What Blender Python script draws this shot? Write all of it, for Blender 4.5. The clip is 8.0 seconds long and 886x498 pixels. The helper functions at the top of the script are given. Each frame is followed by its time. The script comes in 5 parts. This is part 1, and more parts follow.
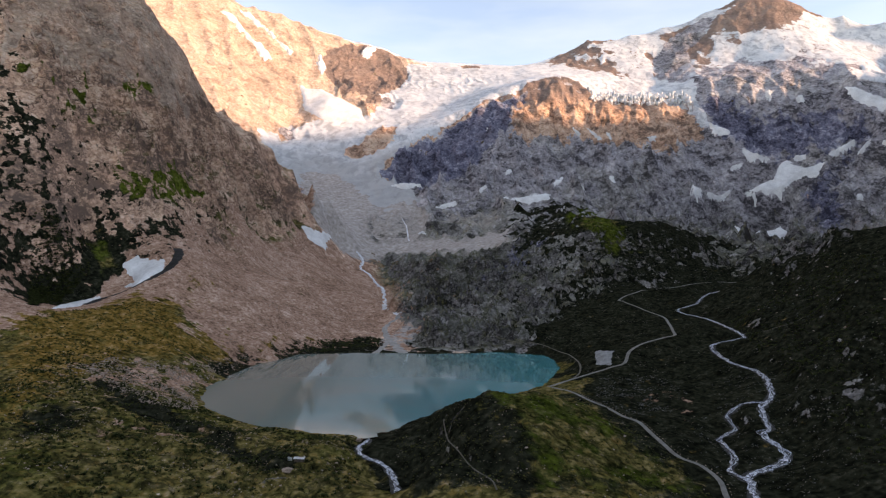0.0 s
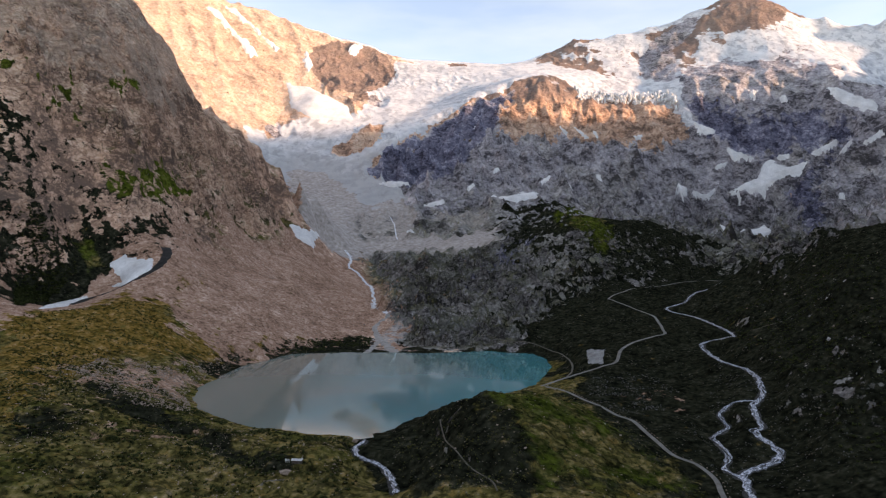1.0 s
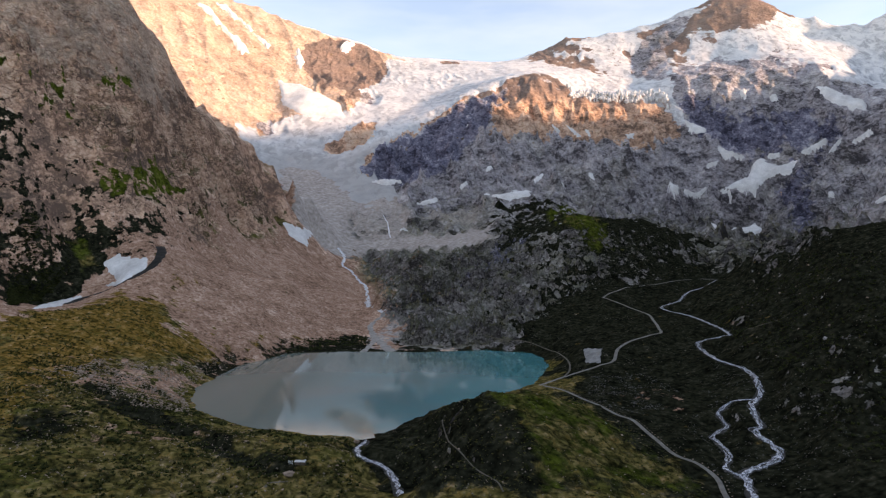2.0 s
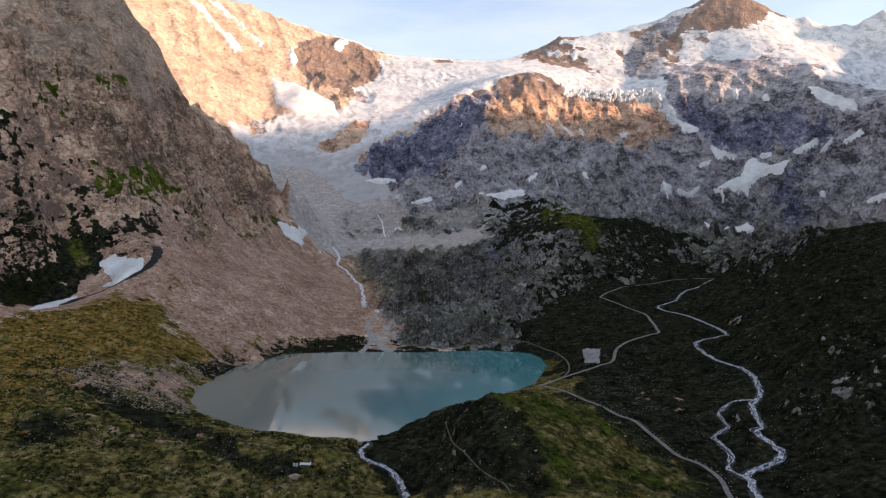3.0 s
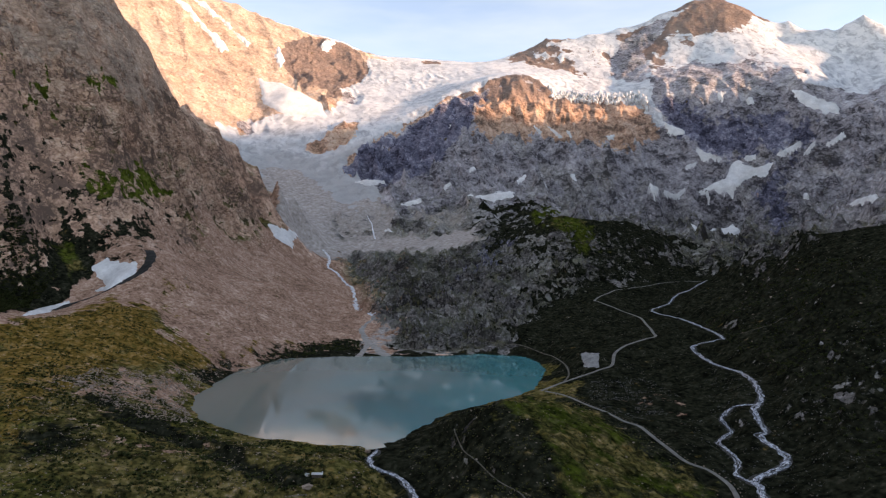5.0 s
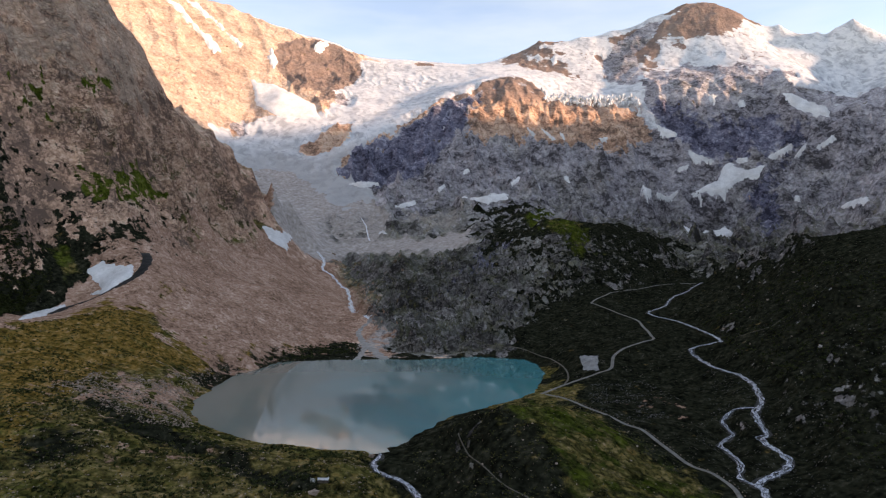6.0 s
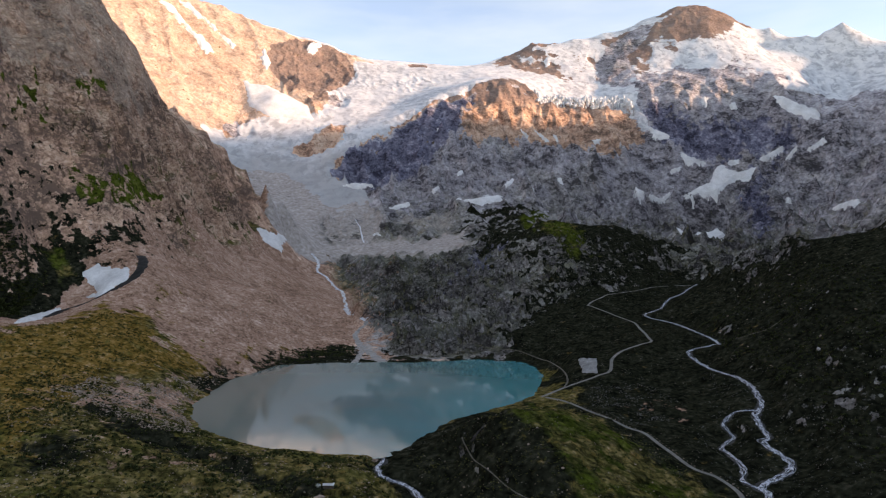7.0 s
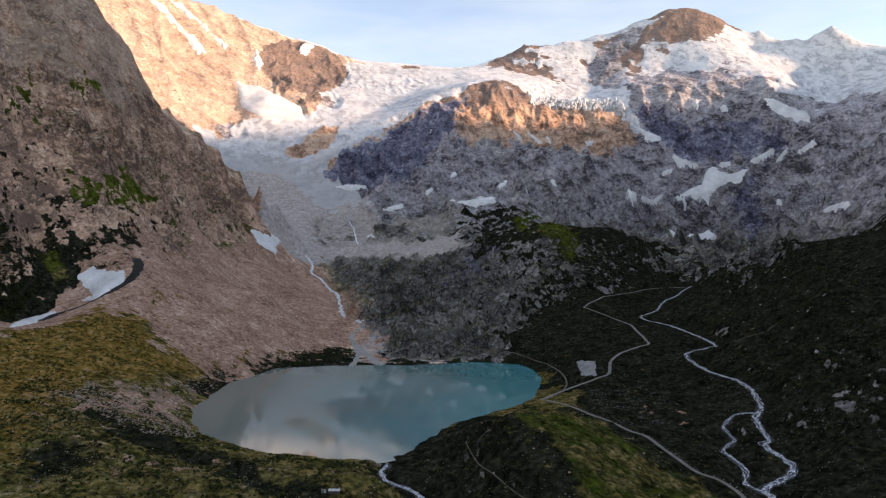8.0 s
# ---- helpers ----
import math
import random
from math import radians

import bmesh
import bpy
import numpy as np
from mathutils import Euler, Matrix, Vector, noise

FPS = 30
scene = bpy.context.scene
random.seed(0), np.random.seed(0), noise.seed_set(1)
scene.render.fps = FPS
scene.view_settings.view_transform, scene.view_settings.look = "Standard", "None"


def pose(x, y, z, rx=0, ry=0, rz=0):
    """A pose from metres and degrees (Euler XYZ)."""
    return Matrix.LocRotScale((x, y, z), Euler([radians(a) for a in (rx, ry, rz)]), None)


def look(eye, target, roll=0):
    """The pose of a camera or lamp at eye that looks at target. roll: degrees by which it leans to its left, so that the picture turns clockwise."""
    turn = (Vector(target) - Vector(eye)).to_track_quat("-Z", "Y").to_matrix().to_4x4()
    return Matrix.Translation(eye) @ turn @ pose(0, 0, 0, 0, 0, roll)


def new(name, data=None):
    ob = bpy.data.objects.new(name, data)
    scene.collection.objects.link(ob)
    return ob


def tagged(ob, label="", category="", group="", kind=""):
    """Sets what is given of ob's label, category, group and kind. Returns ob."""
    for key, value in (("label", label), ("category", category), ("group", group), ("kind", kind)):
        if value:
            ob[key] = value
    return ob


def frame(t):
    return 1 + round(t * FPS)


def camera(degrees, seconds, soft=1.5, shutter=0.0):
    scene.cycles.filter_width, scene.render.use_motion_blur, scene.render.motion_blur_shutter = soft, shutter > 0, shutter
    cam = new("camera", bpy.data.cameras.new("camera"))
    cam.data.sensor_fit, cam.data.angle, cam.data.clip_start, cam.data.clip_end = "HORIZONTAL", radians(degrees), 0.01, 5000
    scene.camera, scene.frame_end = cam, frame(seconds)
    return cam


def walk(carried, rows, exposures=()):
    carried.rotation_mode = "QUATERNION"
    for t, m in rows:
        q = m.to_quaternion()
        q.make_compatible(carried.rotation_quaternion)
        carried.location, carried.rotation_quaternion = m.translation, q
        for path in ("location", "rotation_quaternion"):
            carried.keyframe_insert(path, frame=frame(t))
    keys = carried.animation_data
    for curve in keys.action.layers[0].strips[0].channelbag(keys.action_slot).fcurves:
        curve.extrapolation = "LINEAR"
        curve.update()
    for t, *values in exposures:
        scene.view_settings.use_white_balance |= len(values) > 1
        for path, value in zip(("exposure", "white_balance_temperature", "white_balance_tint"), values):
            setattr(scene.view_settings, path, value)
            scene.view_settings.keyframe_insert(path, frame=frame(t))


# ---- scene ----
# ---- camera ----
cam = camera(70, 8.0, soft=1.2)
PATH = [
    (0, pose(35.32, 1.09, 151.41, 90.293, 0, 3.497)),
    (0.5, pose(31.08, 0.81, 152.37, 90.208, 0, 2.818)),
    (1, pose(26.87, 0.68, 153.55, 90.089, 0, 2.209)),
    (1.5, pose(22.58, 0.54, 154.66, 89.975, 0, 1.764)),
    (3, pose(9.27, 0.18, 158.60, 89.716, 0, 0.674)),
    (3.5, pose(4.66, 0.05, 160.04, 89.686, 0, 0.336)),
    (4, pose(0.00, -0.00, 161.50, 89.664, 0, -0.000)),
    (4.5, pose(-4.71, -0.01, 162.98, 89.694, 0, -0.356)),
    (6, pose(-19.30, -0.07, 166.50, 89.881, 0, -1.465)),
    (6.5, pose(-24.10, 0.09, 167.62, 89.935, 0, -1.854)),
    (7, pose(-28.78, 0.26, 168.92, 89.977, 0, -2.217)),
    (7.5, pose(-33.75, 0.39, 170.34, 90.025, 0, -2.639)),
    (8, pose(-38.78, 0.52, 171.57, 90.058, 0, -3.019)),
]
walk(cam, PATH, exposures=[(0, 1.62, 8100, 24), (8, 1.55, 7900, 23)])

# ---- light ----
SUN_AZIMUTH, SUN_HEIGHT = 103.0, 11.0   # degrees clockwise from +y, degrees above the plain
sun_way = Vector((math.sin(radians(SUN_AZIMUTH)) * math.cos(radians(SUN_HEIGHT)), math.cos(radians(SUN_AZIMUTH)) * math.cos(radians(SUN_HEIGHT)), math.sin(radians(SUN_HEIGHT))))
sun_data = bpy.data.lights.new("sun", "SUN")
sun_data.energy, sun_data.angle, sun_data.color = 2.7, radians(2.5), (1.0, 0.79, 0.60)
sun = new("sun", sun_data)
sun.matrix_world = look(sun_way * 4000, (0, 0, 0))

world = bpy.data.worlds.new("sky")
scene.world = world
world.use_nodes = True
wt = world.node_tree
wt.nodes.clear()
w_out, w_bg = wt.nodes.new("ShaderNodeOutputWorld"), wt.nodes.new("ShaderNodeBackground")
w_sky, w_map, w_tex = wt.nodes.new("ShaderNodeTexSky"), wt.nodes.new("ShaderNodeMapping"), wt.nodes.new("ShaderNodeTexNoise")
w_pos, w_ramp, w_mix = wt.nodes.new("ShaderNodeTexCoord"), wt.nodes.new("ShaderNodeValToRGB"), wt.nodes.new("ShaderNodeMix")
w_sky.sky_type, w_sky.sun_disc = "NISHITA", False
w_sky.sun_elevation, w_sky.sun_rotation = radians(SUN_HEIGHT), radians(SUN_AZIMUTH)
w_sky.altitude, w_sky.air_density, w_sky.dust_density, w_sky.ozone_density = 2000, 1.0, 0.15, 1.2
w_map.inputs["Scale"].default_value = (3.0, 3.0, 13.0)
w_tex.inputs["Scale"].default_value, w_tex.inputs["Detail"].default_value = 1.6, 8
w_ramp.color_ramp.elements[0].position, w_ramp.color_ramp.elements[1].position = 0.36, 0.80
w_ramp.color_ramp.elements[0].color, w_ramp.color_ramp.elements[1].color = (0.10, 0.10, 0.10, 1), (0.62, 0.62, 0.62, 1)
w_mix.data_type = "RGBA"
w_mix.inputs["B"].default_value = (1.9, 2.45, 2.75, 1)   # thin evening cloud
w_bg.inputs["Strength"].default_value = 0.15
wt.links.new(w_pos.outputs["Generated"], w_map.inputs["Vector"])
wt.links.new(w_map.outputs["Vector"], w_tex.inputs["Vector"])
wt.links.new(w_tex.outputs["Fac"], w_ramp.inputs["Fac"])
wt.links.new(w_ramp.outputs["Color"], w_mix.inputs["Factor"])
wt.links.new(w_sky.outputs["Color"], w_mix.inputs["A"])
wt.links.new(w_mix.outputs["Result"], w_bg.inputs["Color"])
wt.links.new(w_bg.outputs["Background"], w_out.inputs["Surface"])


# ---- materials ----
class Nodes:
    """A small wrapper to write node materials in few lines."""

    def __init__(self, name):
        self.mat = bpy.data.materials.new(name)
        self.mat.use_nodes = True
        self.tree = self.mat.node_tree
        self.bsdf = self.tree.nodes["Principled BSDF"]
        self.pos = self.node("ShaderNodeNewGeometry").outputs["Position"]

    def node(self, kind, **values):
        n = self.tree.nodes.new(kind)
        for key, value in values.items():
            self.put(n.inputs[key.replace("_", " ")], value)
        return n

    def put(self, socket, value):
        if isinstance(value, bpy.types.NodeSocket):
            self.tree.links.new(value, socket)
        else:
            socket.default_value = value

    def noise(self, size, detail=6, rough=0.55, warp=0.0, stretch=None, turn=0.0):
        vec = self.pos
        if stretch:
            vec = self.node("ShaderNodeMapping", Vector=vec, Scale=stretch, Rotation=(0, 0, radians(turn))).outputs["Vector"]
        return self.node("ShaderNodeTexNoise", Vector=vec, Scale=1 / size, Detail=detail, Roughness=rough, Distortion=warp).outputs["Fac"]

    def strata(self, size, dip, length, detail=8, rough=0.66):
        """Noise drawn out along beds that dip down towards +x."""
        m = self.node("ShaderNodeMapping", Vector=self.pos, Scale=(length, 1.6, 1), Rotation=(0.25, radians(dip), 0.3))
        m.vector_type = "TEXTURE"
        return self.node("ShaderNodeTexNoise", Vector=m.outputs["Vector"], Scale=1 / size, Detail=detail, Roughness=rough, Distortion=0.5).outputs["Fac"]

    def math(self, op, a, b=0.0, c=0.0):
        n = self.tree.nodes.new("ShaderNodeMath")
        n.operation = op
        for s, v in zip(n.inputs, (a, b, c)):
            self.put(s, v)
        return n.outputs[0]

    def step(self, value, lo, hi):
        n = self.node("ShaderNodeMapRange", Value=value, From_Min=lo, From_Max=hi)
        n.interpolation_type = "SMOOTHSTEP"
        return n.outputs["Result"]

    def ramp(self, value, *stops):
        n = self.node("ShaderNodeValToRGB", Fac=value)
        e = n.color_ramp.elements
        while len(e) < len(stops):
            e.new(0.5)
        for el, (at, col) in zip(e, stops):
            el.position, el.color = at, (*col, 1)
        return n.outputs["Color"]

    def mix(self, fac, a, b):
        n = self.tree.nodes.new("ShaderNodeMix")
        n.data_type = "RGBA"
        self.put(n.inputs["Factor"], fac)
        for key, v in (("A", a), ("B", b)):
            self.put(n.inputs[key], (*v, 1) if isinstance(v, tuple) else v)
        return n.outputs["Result"]

    def share(self, name):
        n = self.tree.nodes.new("ShaderNodeAttribute")
        n.attribute_name = name
        return n.outputs["Fac"]

    def bump(self, height, strength, distance, normal=None):
        n = self.node("ShaderNodeBump", Height=height, Strength=strength, Distance=distance)
        if normal is not None:
            self.put(n.inputs["Normal"], normal)
        return n.outputs["Normal"]

    def finish(self, color, rough=0.9, normal=None, spec=0.2):
        self.put(self.bsdf.inputs["Base Color"], (*color, 1) if isinstance(color, tuple) else color)
        self.put(self.bsdf.inputs["Roughness"], rough)
        self.put(self.bsdf.inputs["Specular IOR Level"], spec)
        if normal is not None:
            self.put(self.bsdf.inputs["Normal"], normal)
        return self.mat


def land_material():
    n = Nodes("land")
    up = n.node("ShaderNodeSeparateXYZ", Vector=n.node("ShaderNodeNewGeometry").outputs["Normal"]).outputs["Z"]
    high = n.node("ShaderNodeSeparateXYZ", Vector=n.pos).outputs["Z"]
    big, vast = n.noise(90, 7, 0.6), n.noise(260, 5, 0.6, 0.8)
    # beyond 1800 m the pattern is coarser, sized to read from the camera's distance
    coarse = n.node("ShaderNodeVectorMath", Vector=n.pos)
    coarse.operation = "SCALE"
    n.put(coarse.inputs["Scale"], n.math("SUBTRACT", 1.0, n.math("MULTIPLY", n.math("GREATER_THAN", n.share("distant"), 0.5), 0.58)))
    n.pos = coarse.outputs[0]
    mid, fine = n.noise(14, 5, 0.60), n.noise(5.0, 2, 0.5)
    # blocks of three sizes, their outlines bent by noise
    bend = n.node("ShaderNodeTexNoise", Vector=n.pos, Scale=1 / 22, Detail=5, Roughness=0.6).outputs["Color"]
    push = n.node("ShaderNodeVectorMath", Vector=bend)
    push.operation = "SCALE"
    push.inputs["Scale"].default_value = 24.0
    bent = n.node("ShaderNodeVectorMath", Vector=n.pos)
    n.tree.links.new(push.outputs[0], bent.inputs[1])
    squash = n.node("ShaderNodeMapping", Vector=bent.outputs[0], Scale=(1, 1, 1.7), Rotation=(0.3, 0.2, 0.4)).outputs["Vector"]

    def blocks(size):
        v = n.node("ShaderNodeTexVoronoi", Vector=squash, Scale=1 / size)
        return n.node("ShaderNodeSeparateColor", Color=v.outputs["Color"]).outputs[0], v.outputs["Distance"]

    def cracks(size, width):
        v = n.node("ShaderNodeTexVoronoi", Vector=squash, Scale=1 / size)
        v.feature = "DISTANCE_TO_EDGE"
        return n.step(v.outputs["Distance"], width, 0.0)
    (b1, e1), (b2, e2), (b3, e3) = blocks(36), blocks(12), blocks(4.2)
    tone = n.math("ADD", n.math("MULTIPLY", mid, 0.22), n.math("ADD", -0.20, n.math("MULTIPLY", fine, 0.38)))
    tone = n.math("ADD", tone, n.math("ADD", n.math("MULTIPLY", n.strata(70, 40, 2.4, 4), 0.34), n.math("ADD", n.math("MULTIPLY", n.strata(22, 38, 3.0, 5), 0.26), n.math("MULTIPLY", n.strata(8, 46, 2.4, 4), 0.20))))
    facet = n.math("ADD", n.math("MULTIPLY", b1, 0.3), n.math("ADD", n.math("MULTIPLY", b2, 0.4), n.math("MULTIPLY", b3, 0.3)))
    tone = n.math("ADD", tone, n.math("ADD", n.math("MULTIPLY", n.math("SUBTRACT", facet, 0.5), 0.42), n.math("MULTIPLY", n.math("SUBTRACT", n.math("ADD", n.math("MULTIPLY", big, 0.5), n.math("MULTIPLY", vast, 0.5)), 0.5), 0.9)))
    crack = n.math("MAXIMUM", cracks(30, 0.055), n.math("MULTIPLY", cracks(9, 0.07), 0.8))
    # Crevice shade is painted in as a darker tone along the cracks.
    tone = n.math("SUBTRACT", tone, n.math("MULTIPLY", n.math("MULTIPLY", crack, n.step(mid, 0.44, 0.58)), n.math("SUBTRACT", 0.32, n.math("MULTIPLY", n.share("distant"), 0.22))))
    # flatter ground paler, steep faces darker: slope shading painted in to bring out relief
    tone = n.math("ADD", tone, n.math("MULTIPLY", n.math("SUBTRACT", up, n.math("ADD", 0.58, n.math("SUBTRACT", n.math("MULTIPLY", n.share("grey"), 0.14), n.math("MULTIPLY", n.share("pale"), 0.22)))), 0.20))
    brown = n.ramp(tone, (0.30, (0.050, 0.028, 0.019)), (0.40, (0.29, 0.162, 0.106)), (0.51, (0.58, 0.35, 0.238)), (0.64, (0.78, 0.57, 0.42)))
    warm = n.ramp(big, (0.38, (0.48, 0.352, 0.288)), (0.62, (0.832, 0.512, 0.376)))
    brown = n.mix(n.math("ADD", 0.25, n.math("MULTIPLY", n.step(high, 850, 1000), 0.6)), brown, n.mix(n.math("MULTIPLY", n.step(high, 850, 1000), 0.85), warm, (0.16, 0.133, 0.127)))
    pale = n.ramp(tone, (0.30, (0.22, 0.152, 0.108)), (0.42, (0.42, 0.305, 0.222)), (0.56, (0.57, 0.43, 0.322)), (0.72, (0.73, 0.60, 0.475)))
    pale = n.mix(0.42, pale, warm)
    grey = n.ramp(tone, (0.28, (0.04, 0.036, 0.034)), (0.42, (0.14, 0.127, 0.122)), (0.55, (0.255, 0.233, 0.222)), (0.70, (0.46, 0.43, 0.41)))
    grey = n.mix(n.math("MULTIPLY", n.step(big, 0.48, 0.60), 0.5), grey, (0.176, 0.179, 0.147))
    # bare rock of the high faces, paled: far haze put into its colour
    hazy_grey = n.ramp(tone, (0.27, (0.085, 0.078, 0.085)), (0.38, (0.26, 0.238, 0.25)), (0.52, (0.42, 0.386, 0.40)), (0.68, (0.63, 0.59, 0.60)))
    grey = n.mix(n.step(n.math("ADD", high, n.math("MULTIPLY", n.math("SUBTRACT", big, 0.5), 300)), 150, 370), grey, hazy_grey)
    grey = n.mix(n.math("MULTIPLY", n.step(n.noise(150, 6, 0.62), 0.50, 0.60), 0.35), grey, n.ramp(tone, (0.3, (0.096, 0.088, 0.072)), (0.5, (0.32, 0.296, 0.248)), (0.7, (0.64, 0.592, 0.528))))
    gravel = n.math("ADD", n.math("MULTIPLY", n.noise(30, 4, 0.6), 0.40), n.math("ADD", n.math("MULTIPLY", fine, 0.38), n.math("MULTIPLY", b3, 0.22)))
    streak = n.math("MULTIPLY", n.math("SUBTRACT", n.noise(8, 6, 0.6, 0.3, (0.08, 1, 0.25), 14), 0.5), 2.4)
    gravel = n.math("ADD", gravel, n.math("ADD", n.math("MULTIPLY", n.math("SUBTRACT", mid, 0.5), 0.30), n.math("MULTIPLY", n.math("SUBTRACT", big, 0.5), 0.35)))
    scree = n.ramp(gravel, (0.30, (0.16, 0.092, 0.063)), (0.44, (0.33, 0.192, 0.133)), (0.57, (0.45, 0.276, 0.20)), (0.76, (0.70, 0.51, 0.40)))
    blade = n.math("ADD", n.math("MULTIPLY", n.noise(18, 9, 0.72), 0.55), n.math("MULTIPLY", fine, 0.45))
    grass = n.ramp(blade, (0.36, (0.016, 0.015, 0.006)), (0.46, (0.070, 0.059, 0.019)), (0.54, (0.158, 0.124, 0.042)), (0.62, (0.27, 0.195, 0.09)), (0.72, (0.55, 0.40, 0.29)))
    # Dark shrubs, taken near black: the valley's deep shade is in this colour.
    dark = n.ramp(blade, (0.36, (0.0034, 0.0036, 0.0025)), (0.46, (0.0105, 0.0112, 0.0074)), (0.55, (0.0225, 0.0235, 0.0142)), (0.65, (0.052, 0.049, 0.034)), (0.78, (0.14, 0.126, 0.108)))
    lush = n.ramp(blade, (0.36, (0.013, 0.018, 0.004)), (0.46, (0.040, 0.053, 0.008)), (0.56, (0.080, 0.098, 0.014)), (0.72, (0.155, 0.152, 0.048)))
    olive = n.ramp(blade, (0.36, (0.0352, 0.024, 0.008)), (0.47, (0.147, 0.0928, 0.0208)), (0.57, (0.288, 0.165, 0.0496)), (0.72, (0.528, 0.344, 0.208)))
    jitter = n.math("MULTIPLY", n.math("SUBTRACT", n.math("ADD", n.math("MULTIPLY", n.noise(38, 9, 0.7), 0.6), n.math("MULTIPLY", mid, 0.4)), 0.5), 3.2)

    def area(name, lo=0.38, hi=0.52, wild=1.0):
        return n.step(n.math("ADD", n.share(name), n.math("MULTIPLY", jitter, wild)), lo, hi)
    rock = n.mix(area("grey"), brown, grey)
    # Blue-dark rock tone: the flanks' shade and haze painted into the colour.
    shade_rock = n.ramp(tone, (0.25, (0.045, 0.045, 0.066)), (0.40, (0.135, 0.132, 0.182)), (0.54, (0.24, 0.234, 0.30)), (0.70, (0.49, 0.47, 0.53)))
    till = n.ramp(n.math("ADD", n.math("MULTIPLY", mid, 0.35), n.math("MULTIPLY", fine, 0.65)), (0.26, (0.19, 0.163, 0.145)), (0.42, (0.35, 0.305, 0.276)), (0.58, (0.46, 0.405, 0.37)), (0.78, (0.66, 0.60, 0.56)))
    rock = n.mix(area("shade_rock", wild=0.7), rock, shade_rock)
    rock = n.mix(area("till", wild=0.7), rock, till)
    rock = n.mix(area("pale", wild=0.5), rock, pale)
    rock = n.mix(area("scree"), rock, scree)
    patch = n.step(n.noise(12, 9, 0.7, 0.8), 0.50, 0.58)
    grass = n.mix(n.math("MULTIPLY", n.step(big, 0.50, 0.60), 0.5), grass, lush)
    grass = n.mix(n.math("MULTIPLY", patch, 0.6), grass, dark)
    grass = n.mix(n.math("MULTIPLY", n.step(n.noise(9, 8, 0.7, 0.5), 0.54, 0.62), 0.45), grass, olive)
    olive = n.mix(n.math("MULTIPLY", n.step(n.noise(14, 9, 0.72, 0.5), 0.51, 0.60), 0.75), olive, grass)
    lush = n.mix(n.math("MULTIPLY", n.step(n.noise(8, 9, 0.7, 0.8), 0.52, 0.62), 0.30), lush, grass)
    pebble = n.node("ShaderNodeTexVoronoi", Vector=n.pos, Scale=1 / 1.6)
    loose = n.math("MULTIPLY", n.step(n.node("ShaderNodeSeparateColor", Color=pebble.outputs["Color"]).outputs[1], 0.90, 0.93), n.step(n.math("ADD", pebble.outputs["Distance"], n.math("MULTIPLY", n.noise(16, 5, 0.6), 2.4)), 1.42, 1.22))
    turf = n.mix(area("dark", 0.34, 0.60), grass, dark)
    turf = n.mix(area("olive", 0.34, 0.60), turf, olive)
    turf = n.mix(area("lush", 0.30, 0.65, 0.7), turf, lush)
    turf = n.mix(n.math("MULTIPLY", loose, 0.8), turf, (0.19, 0.165, 0.135))
    # turf and dwarf shrubs hold on the flatter ledges of the rock and leave the steep banks bare
    ledge = n.step(n.math("ADD", up, n.math("MULTIPLY", n.math("SUBTRACT", n.noise(28, 9, 0.72, 0.6), 0.5), 2.3)), 0.55, 0.70)
    ledge = n.math("MULTIPLY", n.math("MULTIPLY", ledge, n.step(high, 620, 150)), n.math("MULTIPLY", n.step(n.share("stone"), 0.25, 0.7), n.math("SUBTRACT", 1.0, n.math("MULTIPLY", n.share("grey"), 0.5))))
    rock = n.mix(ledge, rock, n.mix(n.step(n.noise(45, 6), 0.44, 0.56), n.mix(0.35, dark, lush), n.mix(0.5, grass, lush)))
    bare = n.math("MULTIPLY", n.math("SUBTRACT", 0.62, n.math("ADD", up, n.math("MULTIPLY", n.math("SUBTRACT", mid, 0.5), 1.2))), 2.2)
    veg = n.math("SUBTRACT", n.share("veg"), n.math("MULTIPLY", n.math("MAXIMUM", bare, 0.0), n.math("SUBTRACT", 1.0, n.share("lush"))))
    veg = n.math("ADD", veg, n.math("MULTIPLY", streak, n.share("rill")))
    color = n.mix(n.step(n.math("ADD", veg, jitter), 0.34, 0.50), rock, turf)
    # firn, dirty low down; grey streaks on slopes put crevasse shade into the colour
    snow = n.ramp(n.math("ADD", n.math("MULTIPLY", n.noise(70, 9, 0.65, 1.2), 0.6), n.math("MULTIPLY", mid, 0.4)), (0.36, (0.40, 0.405, 0.42)), (0.45, (0.57, 0.57, 0.58)), (0.55, (0.73, 0.722, 0.715)))
    snow = n.mix(n.math("MULTIPLY", n.step(n.noise(16, 7, 0.65, 0.6, (1, 0.22, 1), 25), 0.50, 0.62), n.math("MULTIPLY", n.step(up, 0.93, 0.80), 0.6)), snow, (0.28, 0.287, 0.301))
    snow = n.mix(n.math("MULTIPLY", n.step(n.math("ADD", high, n.math("MULTIPLY", n.math("SUBTRACT", big, 0.5), 500)), 760, 520), 0.72), snow, (0.336, 0.325, 0.316))
    ice = n.math("MULTIPLY", n.step(n.math("ADD", n.share("ice"), n.math("MULTIPLY", jitter, 0.8)), 0.40, 0.48), n.step(up, 0.25, 0.40))
    color = n.mix(ice, color, snow)
    relief = n.math("ADD", n.math("MULTIPLY", mid, 1.7), n.math("ADD", n.math("MULTIPLY", fine, 0.45), n.math("ADD", n.math("MULTIPLY", e2, -1.7), n.math("MULTIPLY", crack, -0.8))))
    stone = n.math("ADD", 0.12, n.math("MULTIPLY", n.share("stone"), 0.78))
    strength = n.math("MULTIPLY", stone, n.math("SUBTRACT", 1.0, n.math("MULTIPLY", ice, 0.6)))
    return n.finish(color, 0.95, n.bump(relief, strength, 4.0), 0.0)


